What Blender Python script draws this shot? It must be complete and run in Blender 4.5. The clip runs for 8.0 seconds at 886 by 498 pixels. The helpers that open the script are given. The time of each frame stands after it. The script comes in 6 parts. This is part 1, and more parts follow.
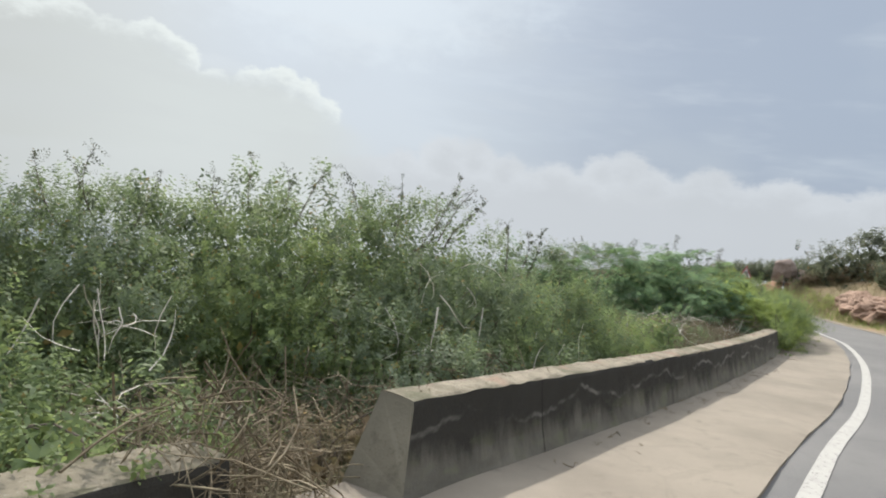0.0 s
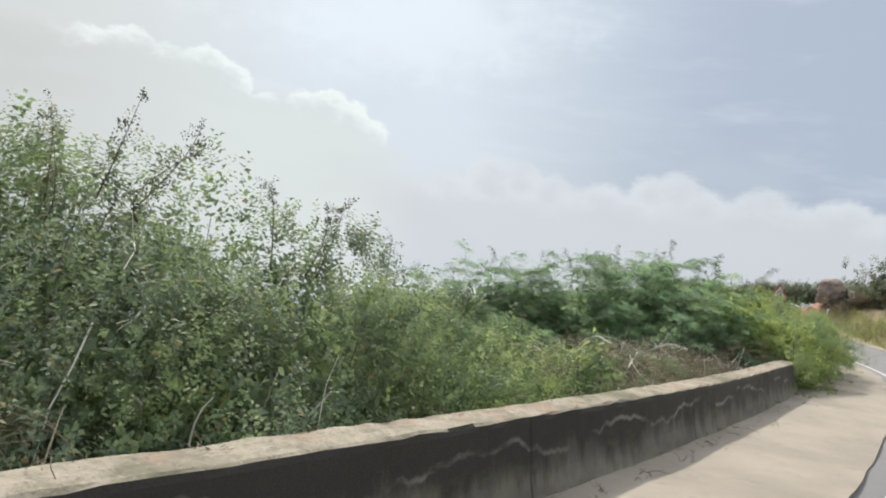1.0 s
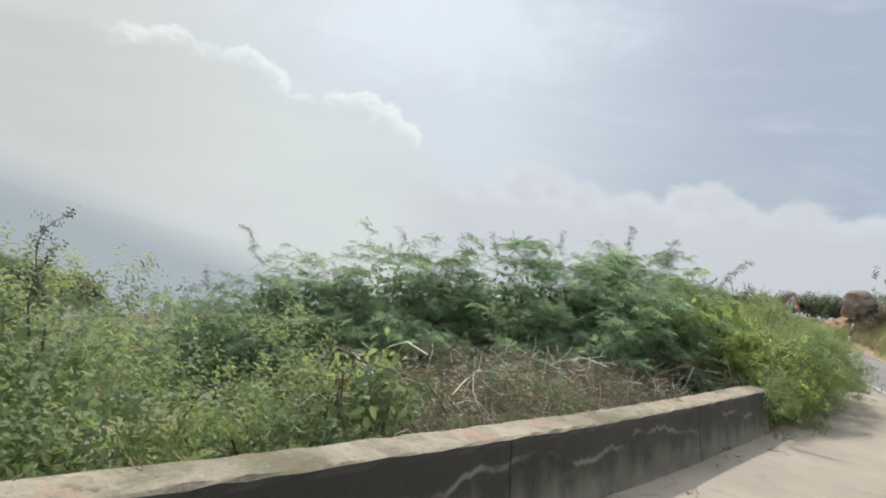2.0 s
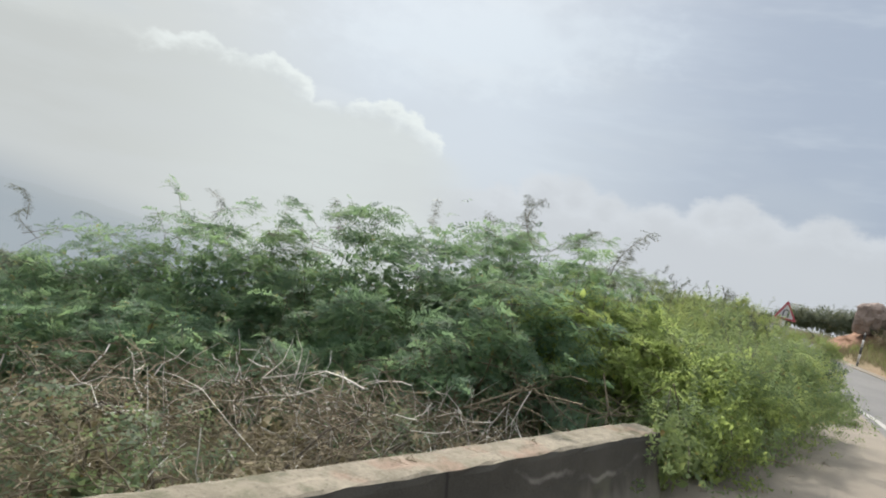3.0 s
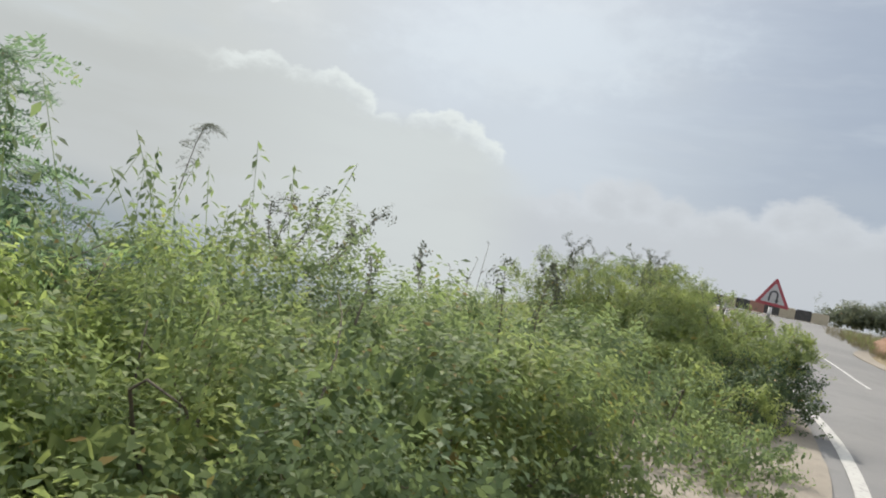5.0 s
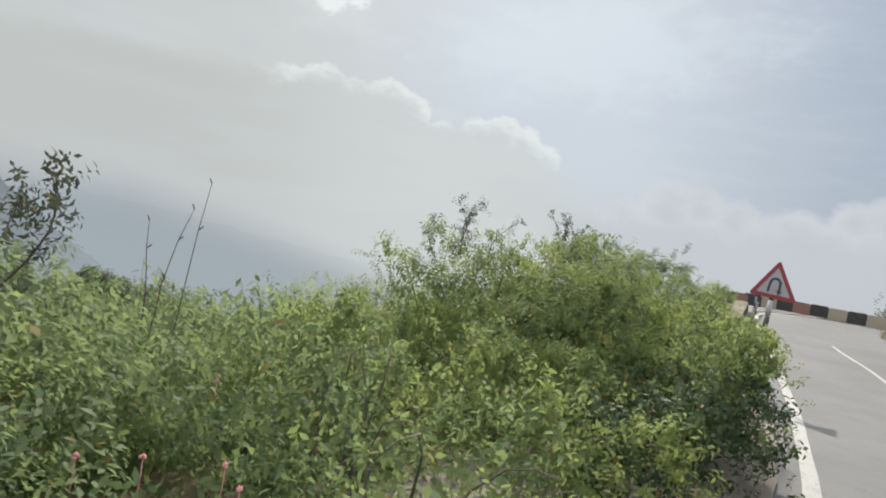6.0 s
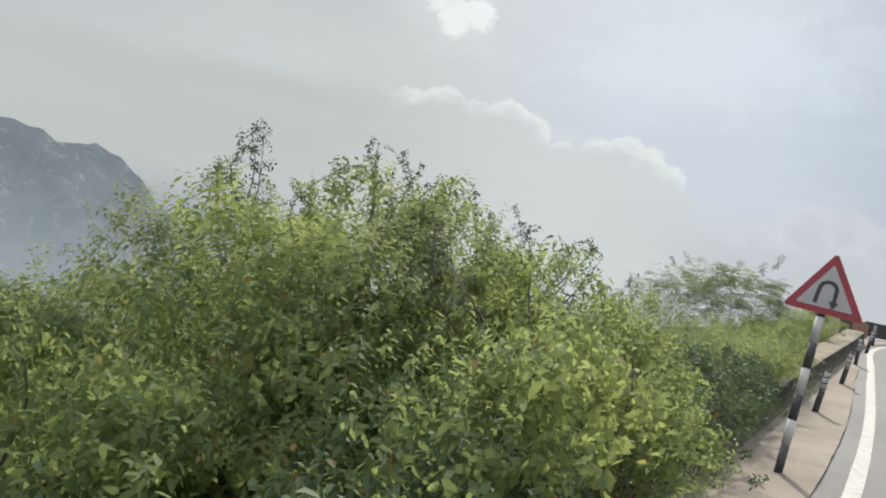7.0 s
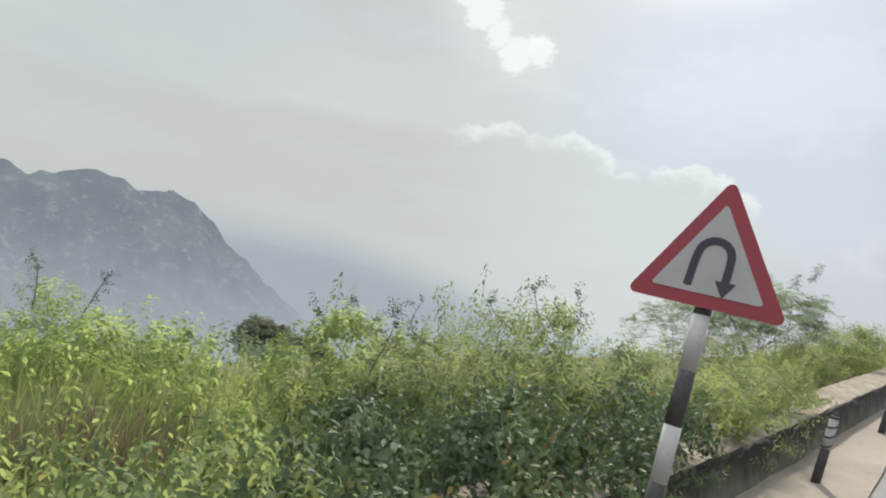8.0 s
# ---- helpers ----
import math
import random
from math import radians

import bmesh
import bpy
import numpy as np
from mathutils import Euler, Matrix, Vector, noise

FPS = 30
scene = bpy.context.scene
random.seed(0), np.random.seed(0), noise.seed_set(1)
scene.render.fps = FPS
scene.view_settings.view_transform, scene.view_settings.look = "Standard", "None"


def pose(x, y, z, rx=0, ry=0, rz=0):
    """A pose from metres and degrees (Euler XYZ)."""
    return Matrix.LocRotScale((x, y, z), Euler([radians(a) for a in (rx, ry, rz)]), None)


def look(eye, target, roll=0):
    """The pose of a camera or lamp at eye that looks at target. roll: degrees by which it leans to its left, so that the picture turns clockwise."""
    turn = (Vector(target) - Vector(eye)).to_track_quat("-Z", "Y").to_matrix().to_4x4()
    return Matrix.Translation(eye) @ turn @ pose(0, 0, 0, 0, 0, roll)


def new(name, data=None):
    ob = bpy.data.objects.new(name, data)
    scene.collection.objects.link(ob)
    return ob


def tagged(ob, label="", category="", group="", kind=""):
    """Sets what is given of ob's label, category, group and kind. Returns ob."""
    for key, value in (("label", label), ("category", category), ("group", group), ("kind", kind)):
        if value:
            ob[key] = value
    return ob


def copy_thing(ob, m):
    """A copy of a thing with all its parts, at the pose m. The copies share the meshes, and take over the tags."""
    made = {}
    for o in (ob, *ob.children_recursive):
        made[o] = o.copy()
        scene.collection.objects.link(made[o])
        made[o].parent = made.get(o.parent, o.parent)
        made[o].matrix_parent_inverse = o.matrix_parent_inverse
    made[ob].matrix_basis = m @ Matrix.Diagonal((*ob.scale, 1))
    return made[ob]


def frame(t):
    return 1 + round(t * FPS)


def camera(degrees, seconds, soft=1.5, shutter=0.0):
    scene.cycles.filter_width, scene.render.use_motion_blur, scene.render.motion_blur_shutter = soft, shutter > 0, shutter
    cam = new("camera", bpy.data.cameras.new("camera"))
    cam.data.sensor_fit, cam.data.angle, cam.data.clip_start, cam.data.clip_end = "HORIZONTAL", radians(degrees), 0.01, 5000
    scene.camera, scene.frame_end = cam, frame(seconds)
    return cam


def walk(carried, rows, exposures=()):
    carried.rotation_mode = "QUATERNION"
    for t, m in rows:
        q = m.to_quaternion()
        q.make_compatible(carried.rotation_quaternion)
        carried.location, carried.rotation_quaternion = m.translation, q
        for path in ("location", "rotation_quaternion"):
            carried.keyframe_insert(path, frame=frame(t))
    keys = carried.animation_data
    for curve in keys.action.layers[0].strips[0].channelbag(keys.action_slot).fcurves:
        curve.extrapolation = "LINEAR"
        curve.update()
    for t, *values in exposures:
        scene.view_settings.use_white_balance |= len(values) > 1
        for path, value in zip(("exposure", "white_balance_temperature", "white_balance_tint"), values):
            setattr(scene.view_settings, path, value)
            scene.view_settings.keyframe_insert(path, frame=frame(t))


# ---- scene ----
cam = camera(66.73, 8.0, soft=2.0)
PATH = [
    (0.0, (0.000, -0.000, 1.605), (-0.000, 1.999, 1.556), 8.61),
    (0.5, (1.286, 1.832, 1.593), (1.215, 3.830, 1.549), 7.68),
    (1.0, (2.546, 3.572, 1.586), (2.405, 5.567, 1.576), 8.96),
    (1.2, (3.012, 4.240, 1.585), (2.851, 6.2335, 1.598), 9.20),
    (1.5, (3.703, 5.239, 1.583), (3.511, 7.229, 1.585), 9.47),
    (2.0, (4.812, 6.894, 1.584), (4.581, 8.881, 1.569), 10.60),
    (2.5, (5.926, 8.599, 1.588), (5.663, 10.582, 1.569), 12.58),
    (3.0, (7.099, 10.414, 1.596), (6.805, 12.392, 1.595), 11.79),
    (3.5, (8.177, 12.085, 1.591), (7.876, 14.062, 1.595), 12.88),
    (4.0, (9.286, 13.800, 1.572), (8.910, 15.764, 1.556), 12.05),
    (4.5, (10.305, 15.493, 1.558), (9.910, 17.453, 1.559), 11.99),
    (4.7, (10.714, 16.191, 1.553), (10.266, 18.140, 1.532), 11.77),
    (5.2, (11.724, 17.953, 1.547), (11.242, 19.895, 1.547), 10.87),
    (5.8, (12.847, 20.214, 1.545), (12.301, 22.138, 1.566), 11.02),
    (6.0, (13.194, 21.014, 1.544), (12.558, 22.910, 1.523), 10.37),
    (6.5, (14.025, 23.105, 1.546), (13.198, 24.927, 1.530), 9.82),
    (7.0, (14.660, 25.275, 1.570), (13.703, 27.031, 1.543), 11.55),
    (7.5, (15.149, 27.424, 1.588), (14.121, 29.140, 1.601), 11.39),
    (8.0, (15.566, 29.624, 1.594), (14.430, 31.270, 1.635), 10.17),
]
walk(cam, [(t, look(e, g, r)) for t, e, g, r in PATH], [(0, 0.20), (0.5, 0.32), (1.0, 0.30), (1.2, 0.30), (2.4, 0.19), (3.0, 0.19), (4.5, 0.12), (6.5, 0.08), (7.2, 0.10), (8, 0.19)])

SUN_AZ, SUN_EL = -17.0, 43.0   # degrees, azimuth from +y towards +x

# ---- world: hazy daylight with cumulus ----


class Graph:
    """Short-hand for building node trees."""

    def __init__(self, tree):
        self.tree = tree
        tree.nodes.clear()

    def node(self, kind, **values):
        n = self.tree.nodes.new(kind)
        for key, value in values.items():
            if key in n.inputs:
                self.plug(value, n.inputs[key])
        return n

    def plug(self, value, socket):
        if isinstance(value, bpy.types.NodeSocket):
            self.tree.links.new(value, socket)
        else:
            if socket.type == "RGBA" and len(value) == 3:
                value = (*value, 1.0)
            socket.default_value = value

    def math(self, op, a, b=0.0, c=0.0, clamp=False):
        n = self.tree.nodes.new("ShaderNodeMath")
        n.operation, n.use_clamp = op, clamp
        for value, socket in zip((a, b, c), n.inputs):
            self.plug(value, socket)
        return n.outputs[0]

    def step(self, x, lo, hi):
        n = self.tree.nodes.new("ShaderNodeMapRange")
        n.interpolation_type = "SMOOTHSTEP"
        self.plug(x, n.inputs["Value"])
        self.plug(lo, n.inputs["From Min"])
        self.plug(hi, n.inputs["From Max"])
        return n.outputs[0]

    def mix(self, f, a, b):
        n = self.tree.nodes.new("ShaderNodeMix")
        n.data_type = "RGBA"
        self.plug(f, n.inputs[0])
        self.plug(a, n.inputs[6])
        self.plug(b, n.inputs[7])
        return n.outputs[2]

    def noise(self, vector, scale, detail=3.0, rough=0.55):
        n = self.node("ShaderNodeTexNoise", Vector=vector, Scale=scale, Detail=detail, Roughness=rough)
        return n.outputs["Fac"]

    def ramp(self, f, stops):
        n = self.tree.nodes.new("ShaderNodeValToRGB")
        els = n.color_ramp.elements
        while len(els) < len(stops):
            els.new(0.5)
        for el, (p, c) in zip(els, stops):
            el.position, el.color = p, (*c, 1.0) if not isinstance(c, float) else (c, c, c, 1.0)
        self.plug(f, n.inputs[0])
        return n.outputs[0]

    def combine(self, x, y, z=0.0):
        return self.node("ShaderNodeCombineXYZ", X=x, Y=y, Z=z).outputs[0]


world = bpy.data.worlds.new("sky")
scene.world = world
world.use_nodes = True
g = Graph(world.node_tree)
ray = g.node("ShaderNodeTexCoord").outputs["Generated"]
xyz = g.node("ShaderNodeSeparateXYZ", Vector=ray)
az = g.math("MULTIPLY", g.math("ARCTAN2", xyz.outputs[0], xyz.outputs[1]), 57.2958)
el = g.math("MULTIPLY", g.math("ARCSINE", xyz.outputs[2]), 57.2958)
flat = g.combine(g.math("MULTIPLY", az, 0.1), g.math("MULTIPLY", el, 0.16))
puff = g.math("SUBTRACT", g.math("ADD", g.math("MULTIPLY", g.noise(flat, 2.2, 3.0, 0.5), 0.5), g.math("MULTIPLY", g.noise(flat, 6.0, 5.0, 0.6), 0.5)), 0.5)
broad = g.noise(flat, 0.55, 3.0)
wisp = g.noise(g.combine(g.math("MULTIPLY", az, 0.05), g.math("MULTIPLY", el, 0.22), 3.0), 1.3, 4.0, 0.6)


def cloud_top(points):
    """The height of a bank of cloud over the azimuth, both in degrees."""
    pos = g.math("DIVIDE", g.math("ADD", az, 60.0), 120.0, clamp=True)
    return g.math("MULTIPLY", g.ramp(pos, [((a + 60) / 120, e / 40.0) for a, e in points]), 40.0)


def soft_spot(az0, el0, wide, high, lean=0.0):
    """One at the middle of a leaning oval patch of the sky, nought at its rim."""
    dx = g.math("DIVIDE", g.math("SUBTRACT", az, az0), wide)
    dy = g.math("DIVIDE", g.math("SUBTRACT", g.math("SUBTRACT", el, el0), g.math("MULTIPLY", g.math("SUBTRACT", az, az0), lean)), high)
    return g.step(g.math("ADD", g.math("SQRT", g.math("ADD", g.math("MULTIPLY", dx, dx), g.math("MULTIPLY", dy, dy))), g.math("MULTIPLY", puff, 1.6)), 1.05, 0.25)


def heaps(puffs):
    """How deep a direction lies inside rounded heads of cloud (azimuth, height, radius in degrees), below nought outside."""
    deep = None
    for a, e, rad in puffs:
        dx, dy = g.math("SUBTRACT", az, a), g.math("SUBTRACT", el, e)
        d = g.math("SUBTRACT", rad, g.math("SQRT", g.math("ADD", g.math("MULTIPLY", dx, dx), g.math("MULTIPLY", dy, dy))))
        deep = d if deep is None else g.math("SMOOTH_MAX", deep, d, 0.25)
    return deep


fine_puff = g.math("SUBTRACT", g.noise(flat, 17.0, 4.0, 0.55), 0.5)
edge_puff = g.math("ADD", g.math("MULTIPLY", puff, 1.8), g.math("MULTIPLY", fine_puff, 0.7))
near_top = cloud_top([(-60, 10.0), (-40, 11.0), (-34, 11.4), (-31, 11.9), (-25.2, 11.7), (-22.2, 10.1), (-19.6, 9.8), (-16, 10.4), (-13, 9.6), (-11, 8.7), (-8, 7.2), (-4, 5.6), (0, 5.0), (60, 0.0)])
far_top = cloud_top([(-60, 0.0), (-14, 4.4), (-8, 5.6), (-4.4, 6.2), (4.6, 6.4), (9.6, 6.8), (16, 7.3), (26, 7.4), (32, 7.0), (45, 6.6), (60, 6.0)])
crests = g.math("ADD", heaps([(-36.5, 8.9, 2.8), (-33.6, 9.6, 2.5), (-31.0, 10.0, 2.6), (-28.3, 9.9, 2.1), (-25.3, 10.1, 2.5), (-23.6, 9.8, 2.2), (-20.6, 8.6, 1.5), (-17.3, 9.3, 1.6), (-15.4, 9.5, 1.95), (-13.4, 9.1, 1.7), (-11.4, 8.2, 1.4)]), edge_puff)
far_crests = g.math("ADD", heaps([(-4.4, 4.2, 2.4), (-0.9, 5.6, 2.8), (1.6, 6.1, 2.3), (4.2, 5.2, 2.3), (8.6, 4.6, 2.8), (12.2, 6.4, 2.1), (14.2, 6.8, 2.2), (16.4, 5.7, 2.3), (20.5, 5.3, 3.0), (26, 5.0, 3.1), (32, 4.7, 3.0)]), edge_puff)
depth_near = g.math("SUBTRACT", g.math("ADD", near_top, edge_puff), el)
depth_far = g.math("MAXIMUM", far_crests, g.math("SUBTRACT", g.math("ADD", far_top, edge_puff), el))
sky = g.node("ShaderNodeTexSky")
sky.sky_type, sky.sun_disc = "NISHITA", False
sky.sun_elevation, sky.sun_rotation = radians(SUN_EL), radians(SUN_AZ)
sky.air_density, sky.dust_density = 1.3, 4.0
air = g.node("ShaderNodeVectorMath")
air.operation = "SCALE"
g.plug(sky.outputs[0], air.inputs[0])
air.inputs["Scale"].default_value = 0.09
# thin high cloud: grey-white towards the valley, pale blue ahead, slate blue over the hill
veil = g.mix(g.step(az, -38.0, -14.0), (0.53, 0.565, 0.565), (0.525, 0.60, 0.685))
veil = g.mix(g.step(g.math("ADD", az, g.math("MULTIPLY", g.math("SUBTRACT", wisp, 0.5), 26.0)), -8.0, 18.0), veil, (0.35, 0.415, 0.515))
veil = g.mix(g.math("MULTIPLY", soft_spot(-9.0, 17.5, 17.0, 5.5, 0.10), 0.75), veil, (0.60, 0.685, 0.76))
veil = g.mix(g.math("MULTIPLY", g.step(broad, 0.45, 0.66), 0.35), veil, (0.46, 0.52, 0.585))
veil = g.mix(g.math("MULTIPLY", g.step(wisp, 0.48, 0.72), 0.35), veil, (0.60, 0.665, 0.725))
base = g.mix(0.90, air.outputs[0], veil)
# the far bank of cumulus, barely brighter along its top
far_glow = g.mix(g.step(g.math("ADD", depth_far, g.math("MULTIPLY", puff, 3.0)), 0.1, 2.6), (0.605, 0.64, 0.675), (0.54, 0.57, 0.60))
far_glow = g.mix(g.math("MULTIPLY", g.step(broad, 0.40, 0.62), 0.4), far_glow, (0.50, 0.53, 0.56))
base = g.mix(g.math("MULTIPLY", g.step(depth_far, -0.15, 0.75), 0.88), base, far_glow)
# the near bank: a broad hazy body, with sunlit heads along its top
body = g.mix(g.step(az, -42.0, -20.0), (0.50, 0.525, 0.52), (0.60, 0.64, 0.635))
body = g.mix(g.math("MULTIPLY", g.step(wisp, 0.42, 0.62), 0.3), body, (0.545, 0.575, 0.58))
base = g.mix(g.math("MULTIPLY", g.math("MULTIPLY", g.step(depth_near, -0.6, 1.3), g.step(az, -5.0, -13.0)), 0.85), base, body)
near_glow = g.mix(g.step(g.math("ADD", crests, g.math("MULTIPLY", puff, 2.2)), 0.15, 1.9), (0.735, 0.785, 0.775), body)
fade = g.math("MULTIPLY", g.step(g.math("ADD", depth_near, g.math("MULTIPLY", puff, 2.4)), 1.5, -0.7), g.step(az, -37.0, -32.5))
base = g.mix(g.math("MULTIPLY", g.math("MULTIPLY", g.step(crests, -0.10, 0.35), fade), 0.92), base, near_glow)
# a grey bank high over the valley with a sunlit cloud at its rim, close under the sun
base = g.mix(g.math("MULTIPLY", soft_spot(-43.0, 20.0, 12.0, 6.0, -0.1), 0.55), base, (0.50, 0.52, 0.53))
rim = g.math("ADD", heaps([(-29.4, 18.4, 1.3), (-31.4, 17.9, 1.5), (-33.2, 19.5, 1.2), (-34.8, 21.0, 1.7), (-36.5, 23.0, 2.0)]), g.math("ADD", g.math("MULTIPLY", puff, 2.4), g.math("MULTIPLY", fine_puff, 1.2)))
base = g.mix(g.math("MULTIPLY", g.step(rim, -0.25, 0.45), 0.92), base, (0.86, 0.90, 0.90))
base = g.mix(g.math("MULTIPLY", soft_spot(-34.0, 20.5, 9.0, 6.0, -0.4), 0.4), base, (0.70, 0.735, 0.745))
# slate-coloured haze in the valley, its upper rim sinking towards the plain
MURK, MURK_RIM = (0.335, 0.385, 0.435), (-44.0, -0.1, -0.19)
murk_rim = g.math("ADD", MURK_RIM[1], g.math("MULTIPLY", g.math("MAXIMUM", g.math("SUBTRACT", az, MURK_RIM[0]), 0.0), MURK_RIM[2]))
base = g.mix(g.math("MULTIPLY", g.math("MULTIPLY", g.step(g.math("SUBTRACT", el, murk_rim), 2.2, -2.6), g.step(az, -18.0, -32.0)), 0.9), base, MURK)
# high haze is brighter overhead and glows round the sun
base = g.mix(g.step(el, 24.0, 58.0), base, (1.52, 1.58, 1.62))
toward = g.node("ShaderNodeVectorMath", Vector=ray)
toward.operation = "DOT_PRODUCT"
toward.inputs[1].default_value = (math.sin(radians(SUN_AZ)) * math.cos(radians(SUN_EL)), math.cos(radians(SUN_AZ)) * math.cos(radians(SUN_EL)), math.sin(radians(SUN_EL)))
glow = g.step(toward.outputs["Value"], 0.925, 1.0)
base = g.mix(g.math("MULTIPLY", glow, glow), base, (5.5, 5.2, 4.7))
back = g.node("ShaderNodeBackground", Color=base, Strength=1.0)
g.tree.links.new(back.outputs[0], g.node("ShaderNodeOutputWorld").inputs[0])

sun = new("sun", bpy.data.lights.new("sun", "SUN"))
sun.data.energy, sun.data.angle, sun.data.color = 4.6, radians(1.2), (1.0, 0.93, 0.82)
sun_from = Vector((math.sin(radians(SUN_AZ)) * math.cos(radians(SUN_EL)), math.cos(radians(SUN_AZ)) * math.cos(radians(SUN_EL)), math.sin(radians(SUN_EL))))
sun.matrix_world = look(sun_from * 50, (0, 0, 0))

# ---- materials ----


def material(name, rough=0.8, spec=0.3):
    m = bpy.data.materials.new(name)
    m.use_nodes = True
    gr = Graph(m.node_tree)
    bsdf = gr.node("ShaderNodeBsdfPrincipled", Roughness=rough)
    bsdf.inputs["Specular IOR Level"].default_value = spec
    out = gr.node("ShaderNodeOutputMaterial")
    gr.tree.links.new(bsdf.outputs[0], out.inputs[0])
    gr.bsdf, gr.out, gr.mat = bsdf, out, m
    gr.place = gr.node("ShaderNodeNewGeometry").outputs["Position"]
    return gr


def bump(gr, height, strength, distance=0.02):
    n = gr.node("ShaderNodeBump", Height=height, Strength=strength, Distance=distance)
    gr.tree.links.new(n.outputs[0], gr.bsdf.inputs["Normal"])


def ground_like(name, a, b, c, s1=0.8, s2=14.0, strength=0.5, rough=0.9, dist=0.03):
    gr = material(name, rough, 0.2)
    big, fine = gr.noise(gr.place, s1, 4), gr.noise(gr.place, s2, 4, 0.65)
    col = gr.mix(gr.step(big, 0.35, 0.65), a, b)
    col = gr.mix(gr.math("MULTIPLY", gr.step(fine, 0.5, 0.75), 0.6), col, c)
    gr.plug(col, gr.bsdf.inputs["Base Color"])
    bump(gr, fine, strength, dist)
    return gr.mat


def leaf_material(name, dark, mid, light, yellow, gloss=0.6, lucent=0.6, dry=0.02):
    """Leaves: colour varies from leaf to leaf and from spray to spray; light comes through them."""
    gr = material(name, gloss, 0.2)
    geo = gr.node("ShaderNodeNewGeometry")
    rnd = geo.outputs["Random Per Island"]
    patch = gr.noise(gr.place, 1.5, 3)
    col = gr.mix(0.6, gr.ramp(rnd, [(0.0, dark), (0.4, mid), (0.85, light), (1.0, light)]), mid)
    col = gr.mix(gr.math("MULTIPLY", gr.step(patch, 0.47, 0.64), 0.8), col, yellow)
    col = gr.mix(gr.math("MULTIPLY", gr.step(gr.noise(gr.place, 3.2, 2), 0.44, 0.66), 0.7), col, dark)
    col = gr.mix(gr.step(rnd, 1.0 - dry, 1.0 - dry + 0.005), col, (0.30, 0.20, 0.07))
    vein = gr.noise(gr.place, 60, 2)
    col = gr.mix(gr.math("MULTIPLY", vein, 0.3), col, dark)
    gr.plug(col, gr.bsdf.inputs["Base Color"])
    trans = gr.node("ShaderNodeBsdfTranslucent", Color=gr.mix(0.45, col, yellow))
    both = gr.node("ShaderNodeMixShader", Fac=lucent)
    gr.tree.links.new(gr.bsdf.outputs[0], both.inputs[1])
    gr.tree.links.new(trans.outputs[0], both.inputs[2])
    gr.tree.links.new(both.outputs[0], gr.out.inputs[0])
    return gr.mat


LEAF_SCRUB = leaf_material("scrub_leaf", (0.096, 0.126, 0.094), (0.145, 0.19, 0.13), (0.215, 0.272, 0.172), (0.265, 0.35, 0.138), lucent=0.50)
LEAF_FERNY = leaf_material("feathery_leaf", (0.094, 0.152, 0.110), (0.142, 0.230, 0.158), (0.200, 0.300, 0.185), (0.245, 0.355, 0.155), lucent=0.64)
LEAF_BRIGHT = leaf_material("bright_leaf", (0.10, 0.145, 0.08), (0.175, 0.235, 0.10), (0.275, 0.335, 0.14), (0.35, 0.405, 0.125), lucent=0.58)
LEAF_WEED = leaf_material("weed_leaf", (0.085, 0.13, 0.08), (0.145, 0.207, 0.10), (0.23, 0.30, 0.14), (0.295, 0.365, 0.13), dry=0.02, lucent=0.56)
# sunlight put into the leaf colour: lighter, yellower and more lucent
LEAF_SUNNY = leaf_material("sunlit_leaf", (0.14, 0.195, 0.085), (0.24, 0.315, 0.105), (0.34, 0.42, 0.15), (0.39, 0.47, 0.145), dry=0.01, lucent=0.66)
# shade put into the leaf colour, for bush sides turned from the sun
LEAF_SHADE = leaf_material("shaded_leaf", (0.045, 0.070, 0.045), (0.072, 0.110, 0.062), (0.115, 0.165, 0.085), (0.15, 0.20, 0.08), gloss=0.6, lucent=0.28)
LEAF_DRY = leaf_material("dry_scrub_leaf", (0.11, 0.085, 0.06), (0.18, 0.135, 0.09), (0.25, 0.19, 0.125), (0.20, 0.18, 0.10), 0.8, 0.3)
LEAF_FAR = leaf_material("hill_leaf", (0.072, 0.094, 0.074), (0.105, 0.132, 0.098), (0.15, 0.178, 0.122), (0.18, 0.19, 0.115))
# dark, barely lucent colour stands in for leaves backlit by the sky
LEAF_SHOOT = leaf_material("backlit_shoot_leaf", (0.06, 0.072, 0.055), (0.10, 0.115, 0.085), (0.15, 0.168, 0.12), (0.15, 0.168, 0.10), 0.6, 0.3)
GRASS = leaf_material("grass_blade", (0.12, 0.165, 0.065), (0.21, 0.28, 0.11), (0.32, 0.37, 0.17), (0.35, 0.41, 0.14), 0.6, 0.45, 0.08)
STRAW = leaf_material("dry_grass_blade", (0.14, 0.115, 0.075), (0.23, 0.195, 0.125), (0.33, 0.285, 0.185), (0.23, 0.23, 0.12), 0.7, 0.25, 0.0)
BARK = ground_like("bark", (0.10, 0.085, 0.07), (0.155, 0.135, 0.11), (0.07, 0.058, 0.045), 3, 40, 0.4)
TWIG = ground_like("dead_twig", (0.145, 0.12, 0.085), (0.215, 0.185, 0.132), (0.095, 0.078, 0.052), 3, 40, 0.3)
PALE_TWIG = ground_like("bleached_twig", (0.50, 0.48, 0.44), (0.62, 0.60, 0.55), (0.36, 0.33, 0.29), 5, 40, 0.3)
SOIL = ground_like("soil", (0.085, 0.09, 0.048), (0.15, 0.125, 0.078), (0.06, 0.075, 0.035), 0.5, 9, 0.8, 0.95, 0.06)
EARTH = ground_like("red_earth", (0.185, 0.155, 0.095), (0.26, 0.19, 0.13), (0.13, 0.125, 0.065), 0.35, 4, 0.8, 0.95, 0.15)
